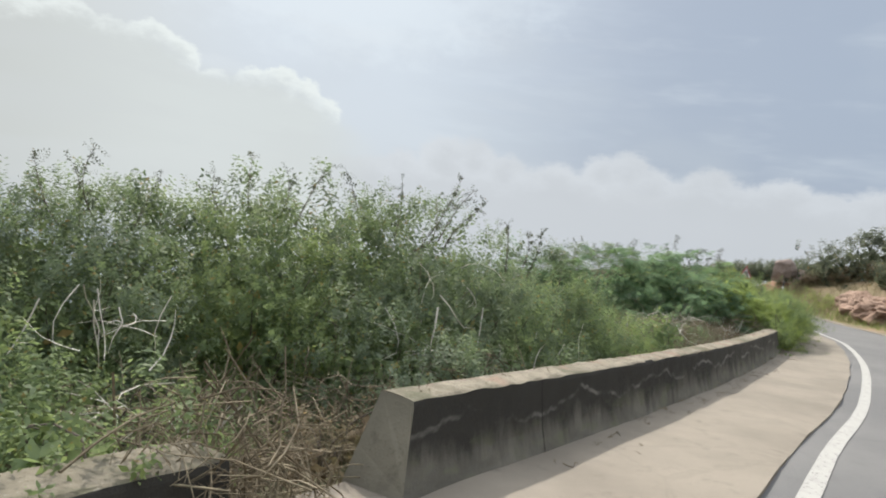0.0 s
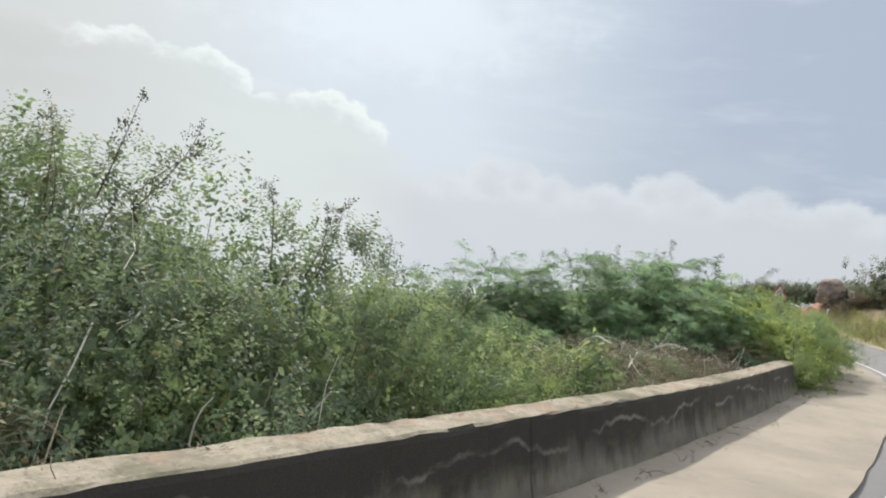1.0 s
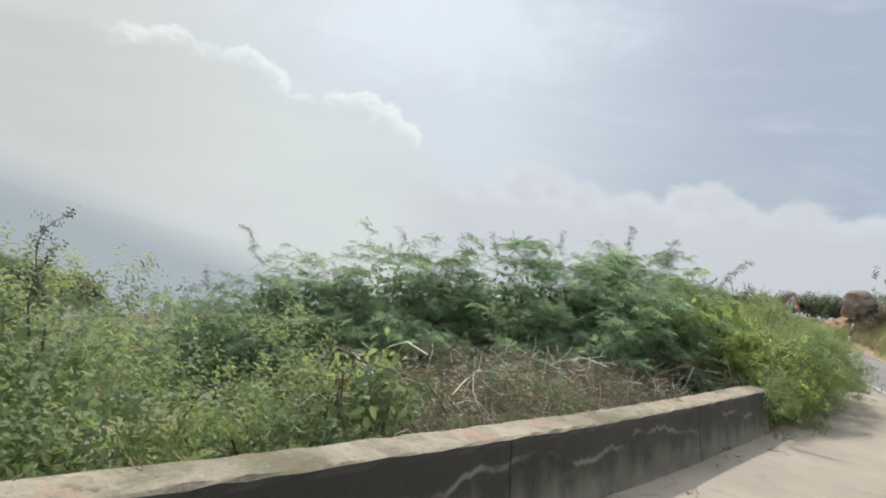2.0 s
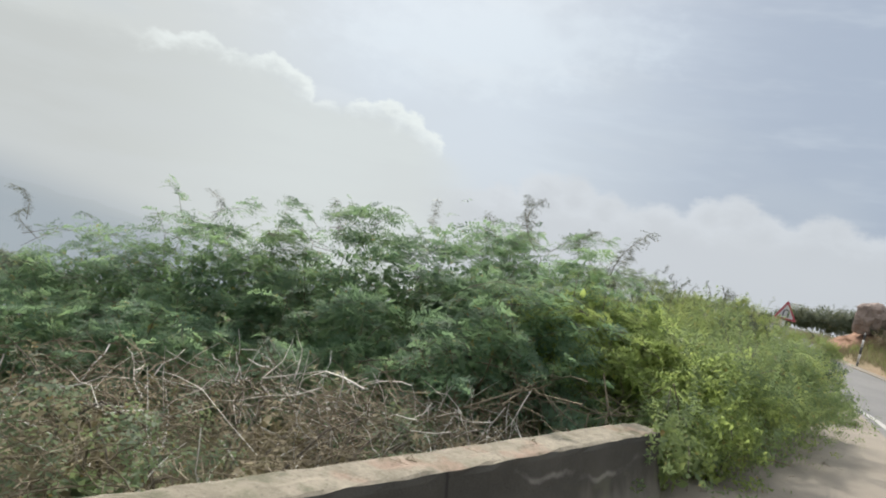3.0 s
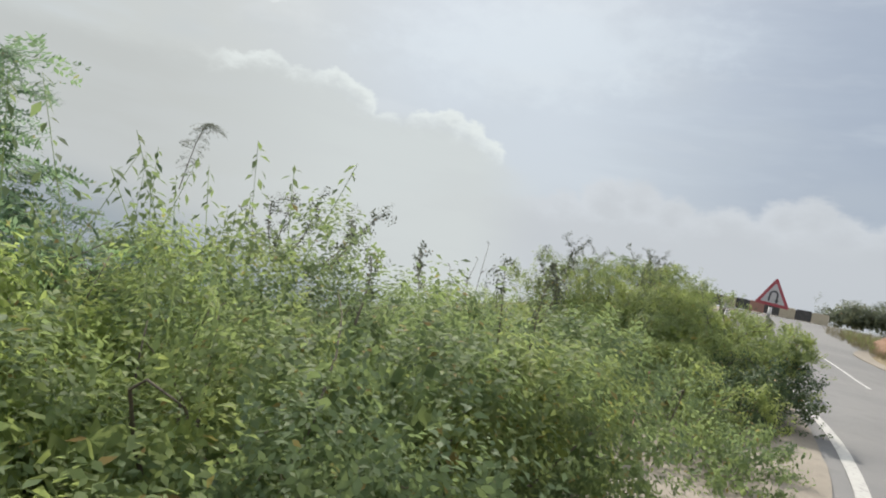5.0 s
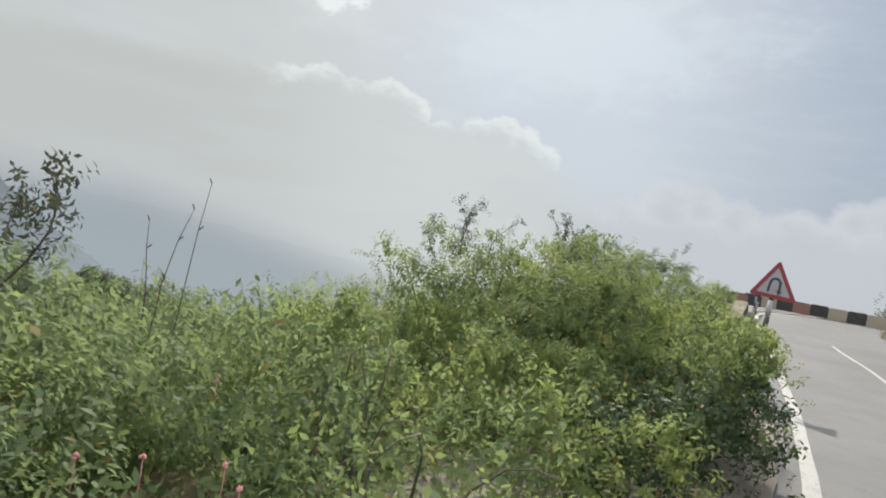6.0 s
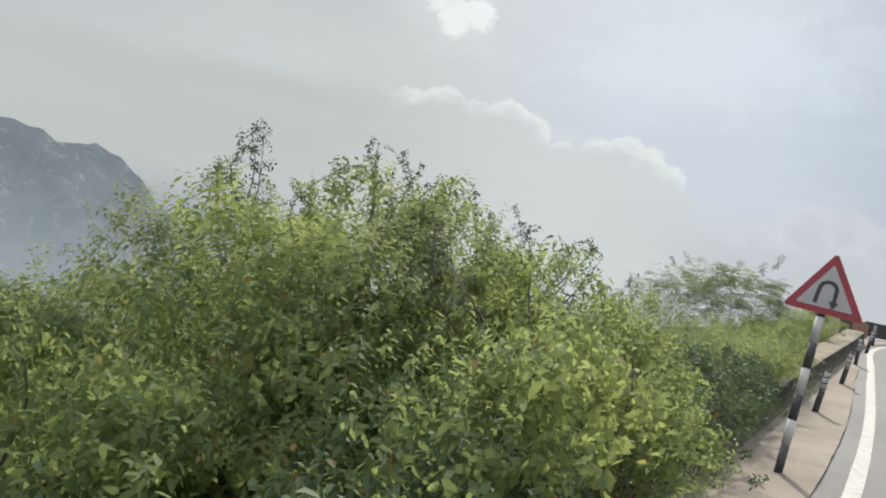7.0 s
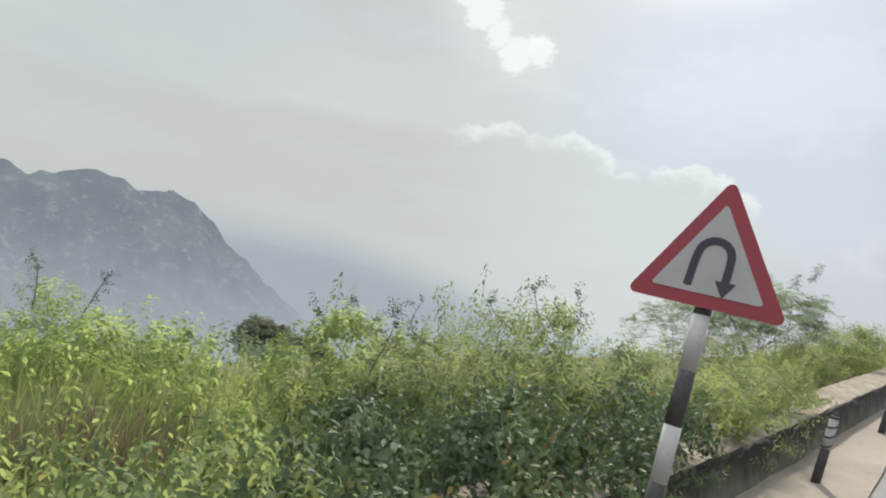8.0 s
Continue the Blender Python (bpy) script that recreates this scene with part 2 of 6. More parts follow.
ROCK = ground_like("red_rock", (0.255, 0.17, 0.13), (0.33, 0.235, 0.185), (0.13, 0.085, 0.065), 0.7, 5, 0.9, 0.9, 0.15)
RED_SOIL = ground_like("red_soil", (0.25, 0.15, 0.105), (0.31, 0.20, 0.14), (0.17, 0.12, 0.075), 0.6, 6, 0.8, 0.95, 0.1)
BOULDER = ground_like("granite", (0.25, 0.20, 0.18), (0.33, 0.27, 0.245), (0.19, 0.145, 0.125), 0.4, 3, 0.7, 0.9, 0.12)


def asphalt_material():
    gr = material("asphalt", 0.75, 0.35)
    big, fine, grit = gr.noise(gr.place, 0.35, 4), gr.noise(gr.place, 3.0, 4), gr.noise(gr.place, 160, 2, 0.7)
    col = gr.mix(gr.step(big, 0.35, 0.65), (0.105, 0.105, 0.108), (0.135, 0.134, 0.134))
    col = gr.mix(gr.math("MULTIPLY", gr.step(fine, 0.52, 0.72), 0.45), col, (0.085, 0.084, 0.085))
    col = gr.mix(gr.math("MULTIPLY", gr.step(grit, 0.55, 0.7), 0.4), col, (0.21, 0.205, 0.20))
    gr.plug(col, gr.bsdf.inputs["Base Color"])
    bump(gr, grit, 0.35, 0.006)
    return gr.mat


def concrete_material(name, a, b, stain, grit_scale=90):
    gr = material(name, 0.9, 0.2)
    big, mid, grit = gr.noise(gr.place, 0.6, 5, 0.6), gr.noise(gr.place, 4.0, 5, 0.65), gr.noise(gr.place, grit_scale, 2, 0.7)
    col = gr.mix(gr.step(big, 0.32, 0.66), a, b)
    col = gr.mix(gr.math("MULTIPLY", gr.step(mid, 0.55, 0.75), 0.55), col, stain)
    vor = gr.node("ShaderNodeTexVoronoi", Vector=gr.place, Scale=0.45)
    vor.feature = "DISTANCE_TO_EDGE"
    warp = gr.math("ADD", vor.outputs["Distance"], gr.math("MULTIPLY", gr.math("SUBTRACT", mid, 0.5), 0.10))
    crack = gr.step(gr.math("ABSOLUTE", warp), 0.012, 0.002)
    col = gr.mix(gr.math("MULTIPLY", crack, 0.16), col, stain)
    col = gr.mix(gr.math("MULTIPLY", gr.step(grit, 0.58, 0.72), 0.35), col, stain)
    gr.plug(col, gr.bsdf.inputs["Base Color"])
    bump(gr, gr.math("ADD", gr.math("MULTIPLY", mid, 0.7), gr.math("MULTIPLY", grit, 0.3)), 0.5, 0.02)
    return gr.mat


def parapet_material():
    """Old cast concrete: bare along the foot and the top, black with algae on the face, with pale lime runs.
    The second coordinate of the map is the height on the face, the first the way along it."""
    gr = material("parapet_concrete", 0.92, 0.2)
    uv = gr.node("ShaderNodeUVMap")
    uv.uv_map = "along"
    sep = gr.node("ShaderNodeSeparateXYZ", Vector=uv.outputs[0])
    s, h = sep.outputs[0], sep.outputs[1]
    face = gr.combine(s, gr.math("MULTIPLY", h, 2.2))
    drips = gr.noise(gr.combine(gr.math("MULTIPLY", s, 1.7), gr.math("MULTIPLY", h, 0.45)), 1.6, 6, 0.68)
    blot, grit = gr.noise(face, 1.3, 5, 0.6), gr.noise(gr.place, 70, 3, 0.7)
    bare = gr.mix(gr.step(blot, 0.35, 0.65), (0.105, 0.101, 0.088), (0.175, 0.167, 0.147))
    edge = gr.math("ADD", h, gr.math("ADD", gr.math("MULTIPLY", gr.math("SUBTRACT", drips, 0.5), 0.75), gr.math("MULTIPLY", gr.math("SUBTRACT", blot, 0.5), 0.5)))
    algae = gr.math("MULTIPLY", gr.step(edge, 0.06, 0.36), gr.math("SUBTRACT", 0.97, gr.math("MULTIPLY", gr.step(s, 5.0, 12.0), 0.22)))
    col = gr.mix(algae, bare, gr.mix(grit, (0.018, 0.018, 0.017), (0.046, 0.045, 0.041)))
    wave = gr.math("ADD", gr.math("MULTIPLY", gr.math("SINE", gr.math("MULTIPLY", s, 3.1)), 0.07), gr.math("MULTIPLY", gr.math("SUBTRACT", gr.noise(gr.combine(s, 0.0), 2.3, 3), 0.5), 0.34))
    lime = gr.step(gr.math("ABSOLUTE", gr.math("SUBTRACT", gr.math("SUBTRACT", h, 0.40), wave)), 0.030, 0.004)
    col = gr.mix(gr.math("MULTIPLY", lime, gr.math("MULTIPLY", gr.step(blot, 0.42, 0.62), 0.42)), col, (0.33, 0.32, 0.30))
    # hairline cracks down the face at the pour joints
    bay = gr.math("ABSOLUTE", gr.math("SUBTRACT", gr.math("FRACT", gr.math("ADD", gr.math("MULTIPLY", s, 0.295), gr.math("MULTIPLY", gr.math("SUBTRACT", drips, 0.5), 0.03))), 0.5))
    col = gr.mix(gr.math("MULTIPLY", gr.step(bay, 0.006, 0.001), 0.8), col, (0.02, 0.02, 0.019))
    # green-grey moss low on the face
    moss = gr.math("MULTIPLY", gr.step(gr.noise(face, 2.6, 4, 0.6), 0.50, 0.66), gr.step(h, 0.45, 0.10))
    col = gr.mix(gr.math("MULTIPLY", moss, 0.55), col, (0.125, 0.135, 0.085))
    gr.plug(col, gr.bsdf.inputs["Base Color"])
    bump(gr, gr.math("ADD", gr.math("MULTIPLY", drips, 0.5), gr.math("MULTIPLY", grit, 0.5)), 0.55, 0.02)
    return gr.mat


def mossy_top_material():
    """The trodden top of an old wall: sandy crust, brick-coloured bare patches and dark moss."""
    gr = material("parapet_top", 0.95, 0.15)
    big, mid, fine = gr.noise(gr.place, 1.1, 4, 0.6), gr.noise(gr.place, 5.0, 5, 0.7), gr.noise(gr.place, 38, 4, 0.7)
    col = gr.mix(gr.step(mid, 0.36, 0.62), (0.155, 0.14, 0.11), (0.255, 0.228, 0.185))
    col = gr.mix(gr.math("MULTIPLY", gr.step(gr.noise(gr.place, 2.4, 3), 0.55, 0.66), 0.6), col, (0.245, 0.165, 0.13))
    col = gr.mix(gr.math("MULTIPLY", gr.step(gr.math("ADD", gr.math("MULTIPLY", big, 0.6), gr.math("MULTIPLY", mid, 0.4)), 0.50, 0.60), 0.75), col, (0.075, 0.078, 0.05))
    col = gr.mix(gr.math("MULTIPLY", gr.step(fine, 0.56, 0.68), 0.55), col, (0.06, 0.056, 0.045))
    col = gr.mix(gr.math("MULTIPLY", gr.step(fine, 0.40, 0.30), 0.45), col, (0.36, 0.34, 0.30))
    gr.plug(col, gr.bsdf.inputs["Base Color"])
    bump(gr, gr.math("ADD", gr.math("MULTIPLY", mid, 0.6), gr.math("MULTIPLY", fine, 0.4)), 0.8, 0.03)
    return gr.mat


def paint_material(name, colour, wear, amount=0.25, rough=0.6, scale=9.0):
    gr = material(name, rough, 0.35)
    chips, grime = gr.noise(gr.place, scale * 3, 4, 0.7), gr.noise(gr.place, scale, 4)
    col = gr.mix(gr.math("MULTIPLY", gr.step(grime, 0.4, 0.75), 0.35), colour, wear)
    col = gr.mix(gr.step(chips, 1.0 - amount, 1.05 - amount), col, wear)
    gr.plug(col, gr.bsdf.inputs["Base Color"])
    bump(gr, chips, 0.2, 0.004)
    return gr.mat


ASPHALT = asphalt_material()
SHOULDER = concrete_material("shoulder_concrete", (0.178, 0.158, 0.134), (0.234, 0.208, 0.176), (0.118, 0.103, 0.088))
WALL_TOP = mossy_top_material()
WALL_SIDE = parapet_material()
WALL_END = concrete_material("parapet_end", (0.145, 0.136, 0.112), (0.215, 0.203, 0.167), (0.065, 0.058, 0.046), 50)
CENTRE = paint_material("worn_road_paint", (0.42, 0.42, 0.40), (0.16, 0.158, 0.155), 0.45, 0.6, 6)
LINE = paint_material("road_paint", (0.35, 0.345, 0.33), (0.20, 0.195, 0.19), 0.42, 0.6, 6)
WHITE = paint_material("white_paint", (0.47, 0.465, 0.475), (0.34, 0.32, 0.30), 0.36)
BLACK = paint_material("black_paint", (0.045, 0.045, 0.048), (0.14, 0.13, 0.12), 0.36)
SIGN_WHITE = paint_material("sign_white", (0.42, 0.415, 0.44), (0.32, 0.31, 0.31), 0.22, 0.45)
SIGN_RED = paint_material("sign_red", (0.31, 0.055, 0.075), (0.22, 0.07, 0.075), 0.28, 0.45)
SIGN_BLACK = paint_material("sign_black", (0.045, 0.05, 0.065), (0.09, 0.09, 0.10), 0.25, 0.5)
SIGN_BACK = paint_material("sign_back", (0.30, 0.30, 0.31), (0.20, 0.16, 0.13), 0.3, 0.5)
CREAM = paint_material("cream_paint", (0.40, 0.36, 0.28), (0.27, 0.235, 0.20), 0.40)
BLOCK_RED = paint_material("red_paint", (0.27, 0.15, 0.12), (0.26, 0.20, 0.165), 0.38)


def part(name, bm, mat, parent=None, label="", smooth=False):
    me = bpy.data.meshes.new(name)
    bm.to_mesh(me)
    bm.free()
    for m in mat if isinstance(mat, (list, tuple)) else (mat,):
        me.materials.append(m)
    if smooth:
        me.polygons.foreach_set("use_smooth", [True] * len(me.polygons))
    ob = new(name, me)
    if parent:
        ob.parent = parent
    if label:
        ob["label"] = label
    return ob


# ---- the road's line: its left edge marking, and heights of the land ----


def spline(points, n):
    """n points along a smooth curve through the given ones, evenly spaced."""
    p = np.array(points, float)
    p = np.vstack([2 * p[0] - p[1], p, 2 * p[-1] - p[-2]])
    out = []
    for a, b, c, d in zip(p, p[1:], p[2:], p[3:]):
        for u in np.linspace(0, 1, 24, endpoint=False):
            out.append(0.5 * (2 * b + (c - a) * u + (2 * a - 5 * b + 4 * c - d) * u ** 2 + (3 * b - a - 3 * c + d) * u ** 3))
    out = np.array(out + [p[-2]])
    along = np.r_[0, np.cumsum(np.linalg.norm(np.diff(out, axis=0), axis=1))]
    at = np.linspace(0, along[-1], n)
    return np.stack([np.interp(at, along, out[:, k]) for k in range(p.shape[1])], 1)


EDGE = spline([(-14, -19.5), (-6, -7.9), (2.97, 5.13), (4.25, 6.96), (6.53, 10.1), (9.98, 15.6), (12.78, 20.95), (13.72, 23.7), (14.2, 25.6), (14.56, 27.4), (14.87, 29.6), (15.26, 32.6),
               (15.74, 37.5), (16.15, 43.6), (16.6, 49.6), (17.8, 52.7), (20.6, 54.2), (24.4, 53.5), (31, 51.5)], 420)
INNER = spline([(-9.9, -22.3), (-1.9, -10.7), (7.0, 2.3), (8.2, 4.1), (10.4, 7.4), (14.0, 13.1), (17.1, 19.0), (18.3, 22.3), (19.0, 24.7), (19.4, 26.8), (19.75, 29.2), (20.1, 32.2),
                (20.45, 37), (20.1, 40.5), (20.2, 44.0), (21.9, 46.3), (25.0, 47.4), (29, 47.8), (36, 48)], 420)


def rise(y):
    """The road climbs towards the bend."""
    y = np.asarray(y, float)
    t = np.clip(y - 34.0, 0, None)
    return np.where(t < 4, 0.065 * t * t / 8, 0.065 * (t - 2)).clip(0, 1.42)


def off_edge(x, y):
    """How far places lie to the left of the edge marking; beyond the inner edge less than minus the road's width."""
    p = np.stack([np.ravel(x), np.ravel(y)], 1)
    out = np.empty(len(p))
    tang = np.gradient(EDGE, axis=0)
    for i in range(0, len(p), 4000):
        q = p[i : i + 4000]
        d = np.hypot(q[:, None, 0] - EDGE[None, :, 0], q[:, None, 1] - EDGE[None, :, 1])
        k = d.argmin(1)
        v = q - EDGE[k]
        side = tang[k, 0] * v[:, 1] - tang[k, 1] * v[:, 0]
        out[i : i + 4000] = np.sign(side) * d[np.arange(len(q)), k]
    return out.reshape(np.shape(x))


def bend_inside(x, y):
    """How far places lie inside the inner edge of the bend (on the hill's side)."""
    p = np.stack([np.ravel(x), np.ravel(y)], 1)
    out = np.empty(len(p))
    tang = np.gradient(INNER, axis=0)
    for i in range(0, len(p), 4000):
        q = p[i : i + 4000]
        d = np.hypot(q[:, None, 0] - INNER[None, :, 0], q[:, None, 1] - INNER[None, :, 1])
        k = d.argmin(1)
        v = q - INNER[k]
        out[i : i + 4000] = np.sign(tang[k, 1] * v[:, 0] - tang[k, 0] * v[:, 1]) * d[np.arange(len(q)), k]
    return out.reshape(np.shape(x))


def rolling(x, y, scale):
    return np.sin(x * scale + 1.3 * np.sin(y * scale * 0.7)) * np.cos(y * scale * 1.1 + 0.8 * np.sin(x * scale * 0.6))


def land(x, y):
    """Height of the natural ground."""
    x, y = np.asarray(x, float), np.asarray(y, float)
    d, b = off_edge(x, y), bend_inside(x, y)
    z = rise(y) - 0.06
    left = np.clip(d - 2.1, 0, None)
    drop = 0.04 * left + 0.16 * np.clip(left - 0.6, 0, 3) + 0.21 * np.clip(left - 3.6, 0, 105) + 0.75 * np.clip(left - 108.6, 0, 2000)
    drop = np.where(drop > 150, 150 + 100 * (1 - np.exp(-(drop - 150) / 100)), drop)
    z = z - np.where(d > 0, drop + np.where(d > 2.0, 0.10, 0.05 * np.clip(d, 0, 2)), 0)
    up = np.clip(b - 0.9, 0, None)
    hill = np.where(up < 3, 0.55 * up, 1.65 + 0.44 * (up - 3)).clip(0, 9) + 0.25 * rolling(x, y, 0.35) * np.clip(up, 0, 3) / 3
    z = z + np.where(b > 0, hill, 0)
    far = np.clip(np.hypot(x - 10, y - 25) - 90, 0, None)
    z = z - np.where((b > 0), np.clip(far * 0.4, 0, 240), 0)
    return z + 0.05 * rolling(x, y, 1.1) * np.clip(np.abs(d) - 3, 0, 2) / 2 * (b < 0.5)


def sheet(name, xs, ys, zs, mats, pick=None):
    nx, ny = len(xs), len(ys)
    gx, gy = np.meshgrid(xs, ys)
    co = np.stack([gx.ravel(), gy.ravel(), zs.ravel()], 1)
    i = np.arange(nx * ny).reshape(ny, nx)
    quads = np.stack([i[:-1, :-1], i[:-1, 1:], i[1:, 1:], i[1:, :-1]], -1).reshape(-1, 4)
    me = bpy.data.meshes.new(name)
    me.from_pydata(co.tolist(), [], quads.tolist())
    for m in mats:
        me.materials.append(m)
    if pick is not None:
        me.polygons.foreach_set("material_index", pick(co[quads].mean(1)).astype(np.int32))
    me.polygons.foreach_set("use_smooth", [True] * len(me.polygons))
    return new(name, me)


def spread(mid, near, far, n):
    u = np.linspace(-1, 1, n)
    k = math.asinh(far / near)
    return mid + near * np.sinh(u * k)


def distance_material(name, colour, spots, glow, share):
    """Land far off, the haze before it put in as glow, more lower down."""
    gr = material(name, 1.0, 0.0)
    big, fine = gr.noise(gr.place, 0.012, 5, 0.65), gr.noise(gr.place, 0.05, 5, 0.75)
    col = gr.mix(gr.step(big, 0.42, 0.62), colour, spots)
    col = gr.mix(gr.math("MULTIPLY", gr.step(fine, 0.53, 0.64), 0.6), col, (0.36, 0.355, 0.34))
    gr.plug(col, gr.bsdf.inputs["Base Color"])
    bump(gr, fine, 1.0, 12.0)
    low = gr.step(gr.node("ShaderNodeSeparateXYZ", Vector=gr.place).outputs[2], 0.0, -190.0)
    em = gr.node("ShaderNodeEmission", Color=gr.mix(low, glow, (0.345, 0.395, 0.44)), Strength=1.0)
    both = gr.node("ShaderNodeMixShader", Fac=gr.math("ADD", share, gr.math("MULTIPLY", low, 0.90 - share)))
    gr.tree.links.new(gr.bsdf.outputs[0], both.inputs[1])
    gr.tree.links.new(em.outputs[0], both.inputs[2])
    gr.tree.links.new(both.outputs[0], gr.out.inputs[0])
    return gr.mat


HILL_FAR = distance_material("hazed_far_hill", (0.045, 0.058, 0.054), (0.095, 0.10, 0.09), (0.27, 0.315, 0.355), 0.62)


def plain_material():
    """The plain below, all but lost in slate-coloured valley haze that its glow supplies."""
    gr = material("hazed_far_plain", 1.0, 0.0)
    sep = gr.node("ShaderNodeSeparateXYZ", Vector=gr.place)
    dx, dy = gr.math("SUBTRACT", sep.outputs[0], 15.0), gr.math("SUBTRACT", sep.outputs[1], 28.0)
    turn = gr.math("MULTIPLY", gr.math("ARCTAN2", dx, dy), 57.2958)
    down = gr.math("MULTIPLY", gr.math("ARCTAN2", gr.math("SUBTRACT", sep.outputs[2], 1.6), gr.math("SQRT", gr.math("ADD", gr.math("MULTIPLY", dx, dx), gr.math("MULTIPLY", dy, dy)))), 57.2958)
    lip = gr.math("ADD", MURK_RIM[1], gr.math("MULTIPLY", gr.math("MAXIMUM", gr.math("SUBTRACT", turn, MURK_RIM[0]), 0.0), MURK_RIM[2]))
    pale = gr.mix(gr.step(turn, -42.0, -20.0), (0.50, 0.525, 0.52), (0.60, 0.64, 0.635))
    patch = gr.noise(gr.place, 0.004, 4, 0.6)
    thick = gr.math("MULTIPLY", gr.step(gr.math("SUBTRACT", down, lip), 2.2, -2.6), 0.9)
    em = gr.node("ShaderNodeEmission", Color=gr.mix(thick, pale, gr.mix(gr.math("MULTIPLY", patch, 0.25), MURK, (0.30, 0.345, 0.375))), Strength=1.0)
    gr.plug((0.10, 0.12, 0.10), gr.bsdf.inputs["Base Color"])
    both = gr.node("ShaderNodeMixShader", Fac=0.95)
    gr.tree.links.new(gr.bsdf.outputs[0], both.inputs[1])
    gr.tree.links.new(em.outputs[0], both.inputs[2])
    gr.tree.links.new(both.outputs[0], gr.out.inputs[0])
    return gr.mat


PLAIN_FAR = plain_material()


gxs, gys = spread(9, 9.0, 4600, 190), spread(27, 12.0, 4600, 200)
gx, gy = np.meshgrid(gxs, gys)


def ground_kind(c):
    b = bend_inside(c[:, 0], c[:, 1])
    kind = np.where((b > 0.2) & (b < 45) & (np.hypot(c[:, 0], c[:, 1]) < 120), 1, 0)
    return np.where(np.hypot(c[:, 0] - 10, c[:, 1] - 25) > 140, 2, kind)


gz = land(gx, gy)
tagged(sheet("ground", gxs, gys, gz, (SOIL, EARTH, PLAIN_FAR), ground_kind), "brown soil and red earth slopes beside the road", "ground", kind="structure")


def ribbon(name, left, right, lift, mat, cols=6, crown=0.0, thick=0.0):
    """A strip between two lines, on the road's height."""
    u = np.linspace(0, 1, cols)
    p = left[:, None] * (1 - u)[None, :, None] + right[:, None] * u[None, :, None]
    z = rise(p[..., 1]) + lift + crown * (4 * u * (1 - u))[None]
    co = np.concatenate([p, z[..., None]], 2)
    n = len(left)
    i = np.arange(n * cols).reshape(n, cols)
    quads = np.stack([i[:-1, :-1], i[:-1, 1:], i[1:, 1:], i[1:, :-1]], -1).reshape(-1, 4).tolist()
    co = co.reshape(-1, 3).tolist()
    if thick:
        for side in (0, cols - 1):
            k0 = len(co)
            co += [(co[j][0], co[j][1], co[j][2] - thick) for j in i[:, side]]
            quads += [(i[j, side], i[j + 1, side], k0 + j + 1, k0 + j) for j in range(n - 1)]
    me = bpy.data.meshes.new(name)
    me.from_pydata(co, [], quads)
    me.materials.append(mat)
    bm = bmesh.new()
    bm.from_mesh(me)
    bmesh.ops.recalc_face_normals(bm, faces=bm.faces)
    if sum(f.normal.z for f in bm.faces) < 0:
        bmesh.ops.reverse_faces(bm, faces=bm.faces)
    bm.to_mesh(me)
    bm.free()
    return new(name, me)


def shifted(line, d):
    t = np.gradient(line, axis=0)
    t /= np.linalg.norm(t, axis=1)[:, None]
    return line + np.stack([-t[:, 1], t[:, 0]], 1) * np.asarray(d).reshape(-1, 1)


rng = np.random.default_rng(5)
wob = np.convolve(rng.normal(0, 1, 460), np.ones(3) / 3, "same")[:420]
wob2 = np.convolve(rng.normal(0, 1, 460), np.ones(12) / 12, "same")[:420]
verge = shifted(EDGE, 0.30 + 0.006 * wob + 0.03 * wob2)
road = tagged(ribbon("road", verge, INNER, 0.0, ASPHALT, 8, 0.03), "worn grey asphalt hill road without kerbs", "road", kind="structure")
line = shifted(EDGE, 0.0 + 0.004 * wob)
tagged(ribbon("edge_line", line, shifted(EDGE, -0.15 + 0.004 * np.roll(wob, 9)), 0.018, LINE, 3, 0), "white painted edge line along the road", "road marking", kind="structure")
mid = (EDGE + INNER) / 2
dash = mid[292:330]
tagged(ribbon("centre_line", shifted(dash, 0.04), shifted(dash, -0.04), 0.040, CENTRE, 2, 0), "faded thin white centre line in the bend", "road marking", kind="structure")
tagged(ribbon("inner_verge", INNER, shifted(INNER, -0.55 - 0.06 * wob2), 0.02, SHOULDER, 3, 0, 0.1), "pale concrete strip along the hill side of the road", "pavement", kind="structure")


def shoulder(name, a, b):
    """The concrete shoulder between the asphalt and the parapet, falling a little outwards."""
    seg = slice(a, b)
    inner = shifted(EDGE, 0.20 + 0.008 * wob + 0.03 * wob2)[seg]
    outer = shifted(EDGE, 2.35)[seg]
    ob = ribbon(name, outer, inner, 0.03, SHOULDER, 14, 0, 0.12)
    me = ob.data
    co = np.empty(len(me.vertices) * 3)
    me.vertices.foreach_get("co", co)
    co = co.reshape(-1, 3)
    d = off_edge(co[:, 0], co[:, 1])
    co[:, 2] -= 0.065 * np.clip(d - 0.25, 0, None) - 0.012 * rolling(co[:, 0], co[:, 1], 2.3)
    me.vertices.foreach_set("co", co.ravel())
    return tagged(ob, "pale worn concrete shoulder beside the asphalt", "pavement", kind="structure")


shoulder("shoulder", 20, 392)


